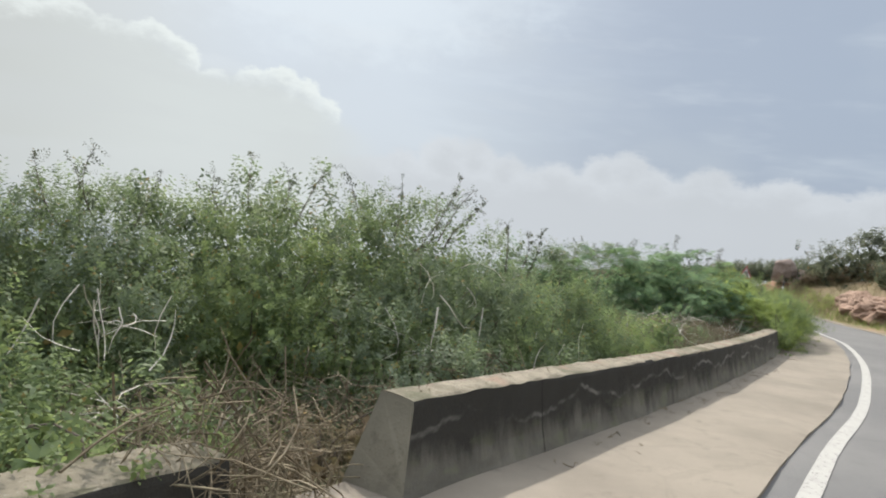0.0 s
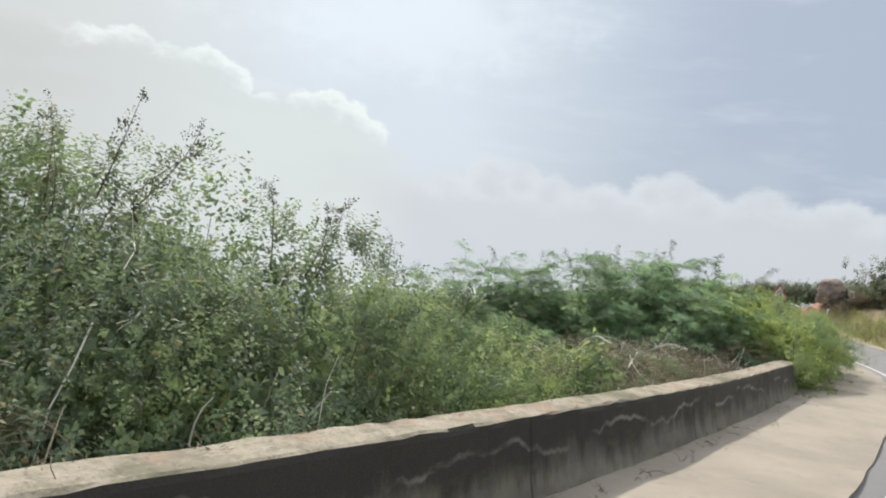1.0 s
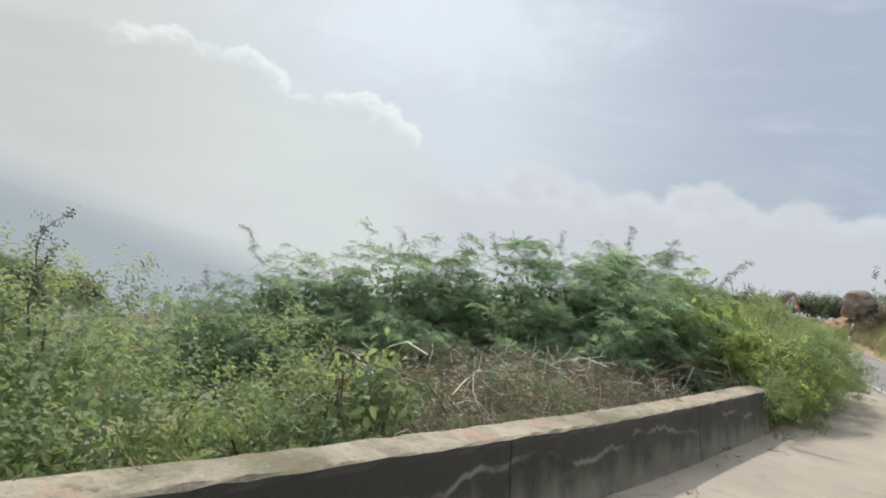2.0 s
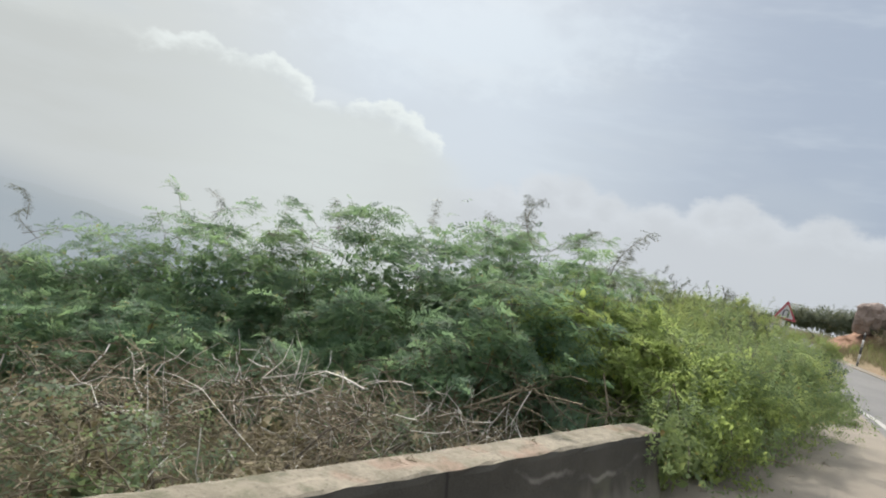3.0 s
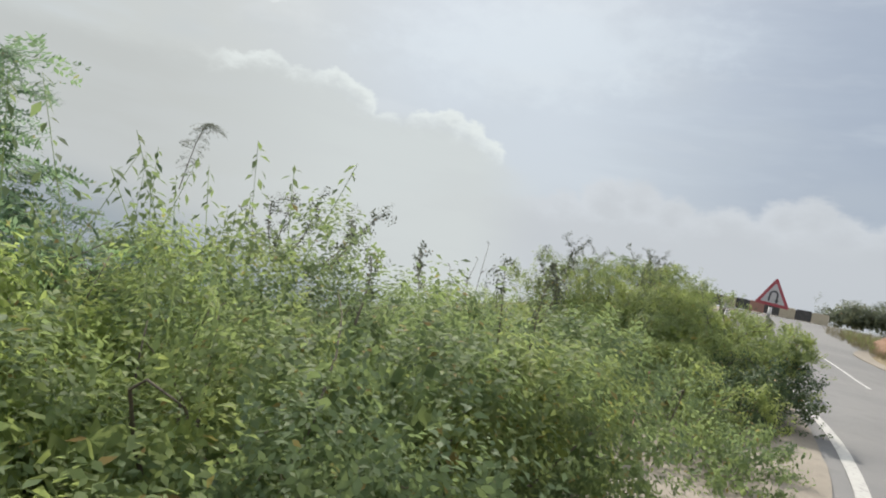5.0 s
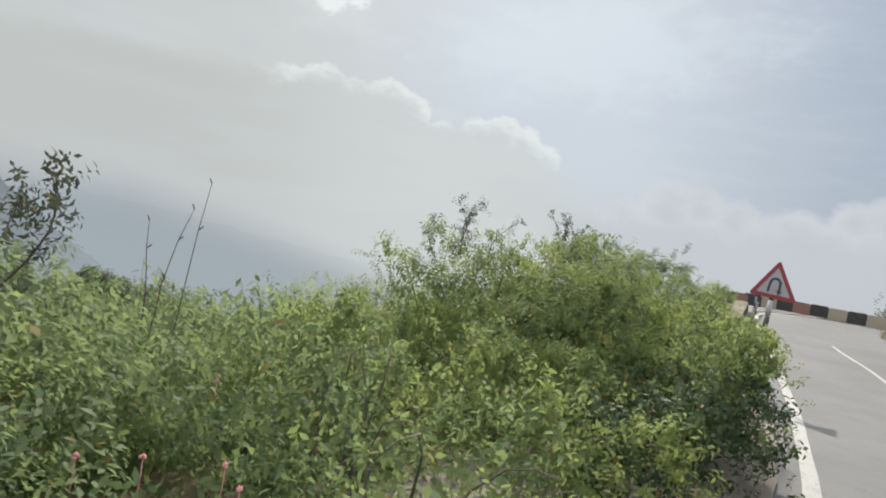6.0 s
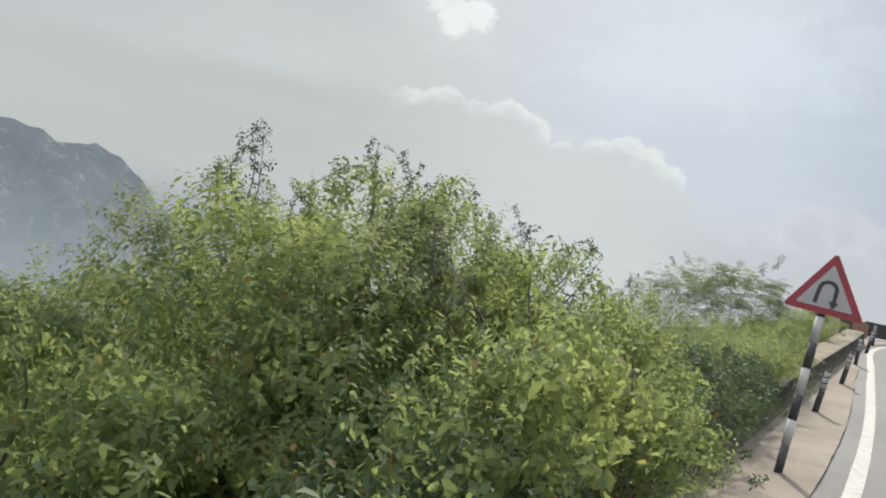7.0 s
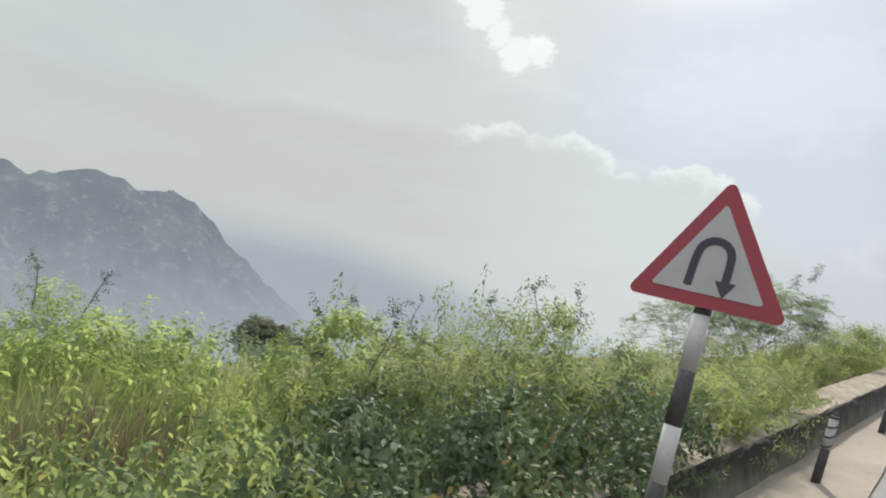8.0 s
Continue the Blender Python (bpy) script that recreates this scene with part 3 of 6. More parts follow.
# ---- parapets ----
def parapet(name, line_pts, n, height, top, batter, foot, label, cap=WALL_TOP):
    """A cast parapet along the line of its front top edge: battered face, flat top, worn arrises."""
    c = spline(line_pts, n)
    t = np.gradient(c, axis=0)
    t /= np.linalg.norm(t, axis=1)[:, None]
    left = np.stack([-t[:, 1], t[:, 0]], 1)
    along = np.r_[0, np.cumsum(np.linalg.norm(np.diff(c, axis=0), axis=1))]
    hs = height if callable(height) else (lambda s: height)
    prof = [(-batter, 0), (-batter * 0.8, 0.12), (-batter * 0.5, 0.35), (-batter * 0.25, 0.65), (-0.012, 0.93), (0.0, 0.985), (0.02, 1.0), (0.1, 1.006), (top * 0.5, 1.003), (top - 0.05, 1.0), (top - 0.01, 0.985), (top + 0.01, 0.9), (top + batter * 0.5, 0.4), (top + batter * 0.7, 0.0)]
    r = np.random.default_rng(len(name) + n)
    co, uvs = [], []
    for k in range(n):
        h = hs(along[k])
        z0 = rise(c[k, 1]) + foot
        for o, v in prof:
            j = r.normal(0, 0.0035, 3) if v > 0.02 else np.zeros(3)
            j[2] *= 1.2 if v > 0.95 else 0.4
            flare = 0.14 * (1 - v) ** 1.4 * max(0.0, 1 - along[k] / 0.35)
            p = c[k] + left[k] * o - t[k] * flare
            co.append((p[0] + j[0], p[1] + j[1], z0 + h * v + j[2]))
            uvs.append((along[k] + (0.5 + o if v < 0.98 and o > 0.1 else 0), h * v))
    m = len(prof)
    quads = [(k * m + j, (k + 1) * m + j, (k + 1) * m + j + 1, k * m + j + 1) for k in range(n - 1) for j in range(m - 1)]
    ends = [tuple(range(m - 1, -1, -1)), tuple((n - 1) * m + j for j in range(m))]
    me = bpy.data.meshes.new(name)
    me.from_pydata(co, [], quads + ends)
    me.materials.append(WALL_SIDE)
    me.materials.append(cap)
    me.materials.append(WALL_END)
    layer = me.uv_layers.new(name="along")
    idx = np.empty(len(me.loops), np.int32)
    me.loops.foreach_get("vertex_index", idx)
    layer.data.foreach_set("uv", np.array(uvs)[idx].ravel())
    for f in me.polygons:
        f.material_index = 2 if f.index >= len(quads) else 1 if f.normal.z > 0.7 else 0
    bm = bmesh.new()
    bm.from_mesh(me)
    bmesh.ops.recalc_face_normals(bm, faces=bm.faces)
    bm.to_mesh(me)
    bm.free()
    return tagged(new(name, me), label, "parapet", kind="structure")


parapet("parapet", [(-0.04, 4.27), (2.06, 7.06), (4.06, 9.82), (6.2, 12.95), (8.34, 16.30)], 110, lambda s: 0.632 - 0.052 * min(1.0, max(0.0, (s - 2.0) / 8.0)), 0.28, 0.15, -0.115,
        "low concrete parapet, face black with algae, pale worn top")
parapet("parapet_before", [(-5.0, -2.9), (-2.9, 0.02), (-0.80, 2.98)], 40, 0.565, 0.32, 0.12, -0.10, "end of a weathered concrete parapet with dirt on top")
parapet("parapet_beyond", [(13.93, 30.2), (14.20, 33.0), (14.50, 36.0), (14.78, 38.3), (15.30, 42.2), (15.95, 47.0), (16.45, 51.0)], 90, 0.47, 0.50, 0.08, -0.08,
        "low stained concrete retaining wall with a sandy top")


# ---- guard wall of painted blocks round the bend ----
def guard_wall():
    base = tagged(new("guard_wall"), "low guard wall painted in black and cream blocks round the bend", "guard wall", kind="structure")
    c = spline([(15.3, 53.2), (16.4, 54.7), (17.9, 55.6), (19.6, 55.85), (21.2, 55.5), (22.5, 54.98)], 40)
    along = np.r_[0, np.cumsum(np.linalg.norm(np.diff(c, axis=0), axis=1))]
    bm = bmesh.new()
    bmesh.ops.create_cube(bm, size=1)
    for v in bm.verts:
        v.co = Vector((v.co.x * 0.74, v.co.y * 0.34 * (0.9 if v.co.z > 0 else 1.08), (v.co.z + 0.5) * 0.54))
    bmesh.ops.bevel(bm, geom=[e for e in bm.edges if abs(e.verts[0].co.z - e.verts[1].co.z) < 0.01 and e.verts[0].co.z > 0.3], offset=0.04, segments=2, affect="EDGES")
    shared = {}
    for mat in (BLACK, CREAM, BLOCK_RED):
        me = bpy.data.meshes.new("block")
        bm.to_mesh(me)
        me.materials.append(mat)
        shared[mat.name] = me
    bm.free()
    r = random.Random(3)
    count = int(along[-1] / 0.76)
    for i in range(count):
        s = (i + 0.5) * 0.76
        x, y = np.interp(s, along, c[:, 0]), np.interp(s, along, c[:, 1])
        x2, y2 = np.interp(s + 0.2, along, c[:, 0]), np.interp(s + 0.2, along, c[:, 1])
        mat = BLACK if i % 2 else (BLOCK_RED if i in (2, 6) else CREAM)
        ob = new("block", shared[mat.name])
        ob.parent = base
        ob.matrix_basis = pose(x, y, float(rise(y)) - 0.05 + r.uniform(-0.02, 0.02), r.uniform(-1.5, 1.5), r.uniform(-1.5, 1.5), math.degrees(math.atan2(y2 - y, x2 - x)) + r.uniform(-2, 2))


guard_wall()


# ---- warning sign and delineator posts ----
def tube(bm, pts, radii, sides=6, mat=0, closed=True):
    """A tapered tube through points."""
    rings = []
    for k, (p, r) in enumerate(zip(pts, radii)):
        a = Vector(pts[max(k - 1, 0)])
        b = Vector(pts[min(k + 1, len(pts) - 1)])
        d = (b - a).normalized() if (b - a).length > 1e-6 else Vector((0, 0, 1))
        u = d.cross(Vector((0.31, 0.87, 0.38))).normalized()
        w = d.cross(u)
        rings.append([bm.verts.new(Vector(p) + (u * math.cos(q) + w * math.sin(q)) * r) for q in (2 * math.pi * j / sides for j in range(sides))])
    for a, b in zip(rings, rings[1:]):
        for j in range(sides):
            f = bm.faces.new((a[j], a[(j + 1) % sides], b[(j + 1) % sides], b[j]))
            f.smooth, f.material_index = True, mat
    if closed:
        bm.faces.new(rings[0][::-1]).material_index = mat
        bm.faces.new(rings[-1]).material_index = mat


def rounded_triangle(side, radius, z_mid=0.0, seg=5):
    """Corners of an upright triangle with rounded corners, in x and z, about its centre."""
    pts = []
    inner = side / math.sqrt(3) - 2 * radius
    for k in range(3):
        a = math.pi / 2 + k * 2 * math.pi / 3
        cx, cz = inner * math.cos(a), inner * math.sin(a)
        for j in range(seg + 1):
            q = a - math.pi / 3 + (2 * math.pi / 3) * j / seg
            pts.append((cx + radius * math.cos(q), cz + radius * math.sin(q) + z_mid))
    return pts


def plate(bm, outline, y0, y1):
    front = [bm.verts.new((x, y0, z)) for x, z in outline]
    rear = [bm.verts.new((x, y1, z)) for x, z in outline]
    bm.faces.new(front)
    bm.faces.new(rear[::-1])
    n = len(outline)
    for k in range(n):
        bm.faces.new((front[k], rear[k], rear[(k + 1) % n], front[(k + 1) % n]))
    bmesh.ops.recalc_face_normals(bm, faces=bm.faces)


def arrow_outline(pts, width, head):
    """The outline of a bent arrow: a stroke of that width along points, ending in the corners of its head."""
    left, right = [], []
    for k, p in enumerate(pts):
        a, b = pts[max(k - 1, 0)], pts[min(k + 1, len(pts) - 1)]
        d = Vector((b[0] - a[0], b[1] - a[1])).normalized() * (width / 2)
        left.append((p[0] - d.y, p[1] + d.x))
        right.append((p[0] + d.y, p[1] - d.x))
    return left + head + right[::-1]


def warning_sign():
    sign = tagged(new("warning_sign"), "leaning red-bordered triangular hairpin warning sign on a banded post", "road sign")
    side, zc = 0.725, 1.85
    bm = bmesh.new()
    plate(bm, rounded_triangle(side, 0.028, zc), -0.052, -0.049)
    part("border", bm, SIGN_RED, sign, "red painted border")
    bm = bmesh.new()
    plate(bm, rounded_triangle(side, 0.028, zc), -0.0487, -0.044)
    part("back_plate", bm, SIGN_BACK, sign)
    bm = bmesh.new()
    plate(bm, rounded_triangle(side * 0.70, 0.012, zc), -0.056, -0.0522)
    part("face", bm, SIGN_WHITE, sign, "dull white face")
    bm = bmesh.new()
    arc = [(-0.088, zc - 0.118), (-0.082, zc - 0.02)]
    arc += [(0.0 - 0.075 * math.cos(q), zc + 0.035 + 0.075 * math.sin(q)) for q in np.linspace(0, math.pi, 11)]
    arc += [(0.075, zc - 0.02), (0.073, zc - 0.075)]
    plate(bm, arrow_outline(arc, 0.036, [(0.118, zc - 0.075), (0.073, zc - 0.150), (0.028, zc - 0.075)]), -0.060, -0.0562)
    part("arrow", bm, SIGN_BLACK, sign, "black hairpin bend arrow")
    bm = bmesh.new()
    tube(bm, [(0, 0, -0.12), (0, 0, 1.99)], [0.036, 0.036], 12)
    pole = part("post", bm, SIGN_BACK, sign)
    edges = [-0.05, 0.31, 0.565, 0.82, 1.085, 1.345, 1.61, 1.65, 2.0]
    for k, (a, b) in enumerate(zip(edges, edges[1:])):
        bm = bmesh.new()
        tube(bm, [(0, 0, a), (0, 0, b)], [0.040, 0.040], 14)
        white = k % 2 == 1 and k < 6
        part("band", bm, WHITE if white else BLACK, pole, "white painted band" if white else "black painted band")
    for z in (1.70, 1.95):
        bm = bmesh.new()
        bmesh.ops.create_cube(bm, size=1, matrix=Matrix.Translation((0, -0.030, z)) @ Matrix.Diagonal((0.11, 0.026, 0.03, 1)))
        bracket = part("bracket", bm, SIGN_BACK, sign)
        for x in (-0.042, 0.042):
            bm = bmesh.new()
            tube(bm, [(x, -0.0445, z), (x, -0.010, z)], [0.008, 0.008], 6)
            part("bolt", bm, SIGN_BACK, bracket)
    sign.matrix_basis = Matrix.Translation((14.72, 32.72, -0.03)) @ pose(0, 0, 0, -7.0, 3.0, 0) @ pose(0, 0, 0, 0, 0, 4)
    return sign


warning_sign()


def delineator_post():
    post = tagged(new("delineator_post"), "short guide post, black below, striped black and white above", "guide post", "guide posts along the shoulder")
    for name, mat, a, b, w in (("foot", BLACK, -0.06, 0.38, 0.046), ("white_band", WHITE, 0.38, 0.69, 0.044), ("cap", BLACK, 0.69, 0.72, 0.045)):
        bm = bmesh.new()
        tube(bm, [(0, 0, a), (0, 0, (a + b) / 2), (0, 0, b - 0.012), (0, 0, b)], [w, w, w * 0.985, w * 0.88], 8)
        part(name, bm, mat, post)
    for z in (0.43, 0.53, 0.63):  # slanting black stripes round the white half
        bm = bmesh.new()
        ring = [(0.0455 * math.cos(q), 0.0455 * math.sin(q), z + 0.035 * math.sin(q + 0.6)) for q in np.linspace(0, 2 * math.pi, 17)]
        for (x0, y0, z0), (x1, y1, z1) in zip(ring, ring[1:]):
            bm.faces.new([bm.verts.new(p) for p in ((x0, y0, z0 - 0.011), (x1, y1, z1 - 0.011), (x1, y1, z1 + 0.011), (x0, y0, z0 + 0.011))])
        bmesh.ops.remove_doubles(bm, verts=bm.verts, dist=0.0005)
        part("stripe", bm, BLACK, post, "black slanting stripe")
    post.matrix_basis = pose(15.08, 37.45, float(rise(37.45)) - 0.03, -4, 7, 10)
    for x, y, rx, ry in ((15.54, 40.95, 3, 6), (15.97, 44.8, -3, 3), (16.4, 48.3, 2, 6), (16.75, 51.2, 2, -4)):
        copy_thing(post, pose(x, y, float(rise(y)) - 0.03, rx, ry, 30))


delineator_post()


def marker_post():
    """A slim leaning post in black and white bands on the hill side of the road."""
    post = tagged(new("marker_post"), "slim leaning marker post banded in black and white", "guide post")
    for k in range(5):
        bm = bmesh.new()
        tube(bm, [(0, 0, -0.1 + 0.34 * k if k == 0 else 0.31 * k - 0.03), (0, 0, 0.31 * (k + 1) - 0.03)], [0.042, 0.042], 10)
        part("post_band", bm, BLACK if k % 2 == 0 else WHITE, post)
    post.matrix_basis = pose(20.62, 40.7, float(land(20.62, 40.7)), -2, 4, 0)


marker_post()


# ---- plants ----
def leaf_quad(base, along, side, length, width, fold=0.25):
    """Corners of one pointed leaf, folded along its middle."""
    along, side = np.asarray(along, float), np.asarray(side, float)
    up = np.cross(side, along)
    m = base + along * length * 0.45
    return [base, m + side * width / 2 + up * fold * width, base + along * length, m - side * width / 2 + up * fold * width]


def leaf_ovate(base, along, side, length, width, fold=0.25):
    """Corners of one broad ovate leaf with a drooping tip."""
    along, side = np.asarray(along, float), np.asarray(side, float)
    up = np.cross(side, along)
    a, b = base + along * length * 0.26, base + along * length * 0.64 - up * length * 0.04
    tip = base + along * length * 0.96 - up * length * 0.16
    return [base, a + side * width * 0.48 + up * fold * width, b + side * width * 0.36 + up * fold * width * 0.6, tip, b - side * width * 0.36 + up * fold * width * 0.6, a - side * width * 0.48 + up * fold * width]


def unit(v):
    v = np.asarray(v, float)
    return v / (np.linalg.norm(v, axis=-1, keepdims=True) + 1e-9)


def sprig_leafy(r, leaves, length, leaf, wide, droop, shape=leaf_quad):
    """A twig tip along z with alternate leaves."""
    out = []
    for k in range(leaves):
        h = length * (k + 0.6) / leaves
        a = 2.4 * k + r.uniform(-0.5, 0.5)
        rad = np.array([math.cos(a), math.sin(a), 0.0])
        d = unit(rad + np.array([0, 0, r.uniform(0.1, 0.8) - droop]))
        s = unit(np.cross(d, [0, 0, 1]) + r.normal(0, 0.25, 3))
        s = unit(s - d * (s @ d))
        size = leaf * r.uniform(0.65, 1.2)
        out.append(shape(np.array([0, 0, h]) + rad * 0.006, d, s, size, size * wide, r.uniform(0.1, 0.35)))
    return np.array(out).reshape(-1, 3)


def sprig_ferny(r, pairs, length, leaf):
    """A pinnate frond along z, arching, with pairs of narrow leaflets."""
    out = []
    sag = r.uniform(0.15, 0.5)
    for k in range(pairs):
        u = (k + 0.7) / pairs
        c = np.array([sag * length * u * u, 0, length * u * (1 - 0.15 * u)])
        for sgn in (-1, 1):
            d = unit(np.array([0.25 * r.normal(), sgn, 0.45 + 0.15 * r.normal()]))
            s = unit(np.cross(d, [1, 0.2 * r.normal(), 0]))
            size = leaf * (1.1 - 0.5 * abs(u - 0.45)) * r.uniform(0.8, 1.2)
            out.append(leaf_quad(c, d, s, size, size * 0.34, 0.1))
    return np.array(out).reshape(-1, 3)


def sprig_blade(r, blades, height, wide):
    """A tuft of grass along z."""
    out = []
    for k in range(blades):
        a = r.uniform(0, 6.28)
        rad = np.array([math.cos(a), math.sin(a), 0.0])
        d = unit(np.array([0, 0, 1]) + rad * r.uniform(0.05, 0.5))
        s = unit(np.cross(d, rad + [0.01, 0, 0]))
        size = height * r.uniform(0.5, 1.1)
        out.append(leaf_quad(rad * 0.03 * r.uniform(0, 1), d, s, size, wide, 0.2))
    return np.array(out).reshape(-1, 3)


def sprig_stalk(r, leaves, height, leaf):
    """An upright weed along z: a thin leaning stem with narrow drooping leaves and short side shoots."""
    lean = r.normal(0, 0.10, 2)
    stem = lambda u: np.array([lean[0] * u * u * height, lean[1] * u * u * height, height * u])
    out = []
    for q in (0.0, 1.571):
        w = np.array([math.cos(q), math.sin(q), 0]) * 0.0022
        out.append([stem(0) - w, stem(0) + w, stem(1) + w * 0.4, stem(1) - w * 0.4])
    for k in range(leaves):
        u = 0.15 + 0.85 * (k + r.uniform(0, 1)) / leaves
        a = 2.4 * k + r.uniform(-0.4, 0.4)
        rad = np.array([math.cos(a), math.sin(a), 0.0])
        away = 0.11 * (1 - u) * r.uniform(0.1, 1.0)
        d = unit(rad + np.array([0, 0, r.uniform(-1.1, 0.35) - 0.7 * u]))
        side = unit(np.cross(d, [0, 0, 1]) + r.normal(0, 0.3, 3))
        side = unit(side - d * (side @ d))
        size = leaf * r.uniform(0.55, 1.15) * (0.85 + 0.25 * u)
        out.append(leaf_quad(stem(u) + rad * away + np.array([0, 0, away * 0.6]), d, side, size, size * 0.40, r.uniform(0.1, 0.3)))
    return np.array(out).reshape(-1, 3)


KINDS = np.random.default_rng(11)
SPRIGS = {
    "scrub": [sprig_leafy(KINDS, 13, 0.21, 0.045, 0.58, 0.25) for _ in range(7)],
    "bright": [sprig_leafy(KINDS, 12, 0.22, 0.058, 0.48, 0.45) for _ in range(7)],
    "weed": [sprig_leafy(KINDS, 12, 0.22, 0.072, 0.44, 0.65) for _ in range(7)],
    "broad": [sprig_leafy(KINDS, 15, 0.24, 0.066, 0.44, 0.70) for _ in range(8)],
    "ovate": [sprig_leafy(KINDS, 10, 0.22, 0.082, 0.42, 0.98, leaf_ovate) for _ in range(9)],
    "ferny": [sprig_ferny(KINDS, 7, 0.22, 0.049) for _ in range(6)],
    "coarse": [sprig_leafy(KINDS, 7, 0.55, 0.26, 0.60, 0.25) for _ in range(4)],
    "grass": [sprig_blade(KINDS, 9, 0.40, 0.0065) for _ in range(5)],
    "stalk": [sprig_stalk(KINDS, 34, 0.62, 0.038) for _ in range(8)],
}


# spacing of the boughs of a shrub, spread of the sprigs on one, flatness of its pad, unevenness of its reach
BOUGHS = {"scrub": (0.48, 0.185, 0.55, 0.42), "bright": (0.54, 0.22, 0.78, 0.52), "weed": (0.56, 0.23, 0.78, 0.52), "broad": (0.52, 0.21, 0.78, 0.48), "ovate": (0.58, 0.20, 0.80, 0.54), "ferny": (0.35, 0.23, 0.8, 0.34), "coarse": (0.85, 0.35, 0.5, 0.30)}


def place_sprigs(kind, at, axis, size, r):
    """Corners of all the leaves of sprigs set at places, along axes."""
    sets = SPRIGS[kind]
    pick = r.integers(0, len(sets), len(at))
    z = unit(axis)
    x = unit(np.cross(z, unit(r.normal(0, 1, z.shape))))
    if kind == "ferny":  # fronds lie flat and sag
        down = np.array([0, 0, -1.0]) + r.normal(0, 0.40, z.shape)
        x = unit(down - z * (down * z).sum(1, keepdims=True))
    y = np.cross(z, x)
    out = []
    for k, tpl in enumerate(sets):
        m = pick == k
        if m.any():
            out.append(at[m, None] + size[m, None, None] * (x[m, None] * tpl[None, :, :1] + y[m, None] * tpl[None, :, 1:2] + z[m, None] * tpl[None, :, 2:]))
    return np.concatenate([o.reshape(-1, 3) for o in out]) if out else np.zeros((0, 3))


def leaves_mesh(name, co, mat, parent=None, label="", k=4):
    n = len(co) // k
    me = bpy.data.meshes.new(name)
    me.vertices.add(k * n)
    me.vertices.foreach_set("co", co[: k * n].astype(np.float32).ravel())
    me.loops.add(k * n)
    me.loops.foreach_set("vertex_index", np.arange(k * n, dtype=np.int32))
    me.polygons.add(n)
    me.polygons.foreach_set("loop_start", np.arange(0, k * n, k, dtype=np.int32))
    me.materials.append(mat)
    me.update(calc_edges=True)
    ob = new(name, me)
    if parent:
        ob.parent = parent
    if label:
        ob["label"] = label
    return ob


def thin_stems(paths, width):
    """Faces of many thin three-sided twigs, tapering along paths of equal numbers of points."""
    n = paths.shape[1]
    out = []
    for k in range(n - 1):
        a, b = paths[:, k], paths[:, k + 1]
        d = unit(b - a)
        x = unit(np.cross(d, [0.3, 0.2, 0.9]))
        y = np.cross(d, x)
        w0, w1 = width * (1 - 0.7 * k / (n - 1)), width * (1 - 0.7 * (k + 1) / (n - 1))
        for j in range(3):
            p, q = 2.0944 * j, 2.0944 * (j + 1)
            e0, e1 = x * math.cos(p) + y * math.sin(p), x * math.cos(q) + y * math.sin(q)
            out.append(np.stack([a + e0 * w0, a + e1 * w0, b + e1 * w1, b + e0 * w1], 1))
    return np.concatenate(out).reshape(-1, 3)


def lumpy(v, seed, amount):
    """Unit directions pushed in and out unevenly."""
    k = np.array([[2.1, 3.3, 1.7], [4.6, -2.2, 3.9], [-5.3, 6.1, 2.8], [8.2, 5.7, -7.9]])
    ph = np.array([0.4, 1.9, 3.1, 5.2]) + seed * 1.37
    w = np.array([0.4, 0.3, 0.25, 0.2])
    return 1 + amount * (np.sin(v @ k.T + ph) * w).sum(1)


def clumped(p, seed):
    """A value round nought that changes over some decimetres, for gaps and clumps."""
    k = np.array([[7.1, 3.3, 5.2], [-4.2, 8.3, 3.1], [5.5, -6.4, 7.7], [11.9, 9.1, -8.3]])
    return (np.sin(p @ k.T + np.array([0.3, 1.7, 2.9, 4.4]) + seed) * np.array([0.4, 0.4, 0.35, 0.25])).sum(1)


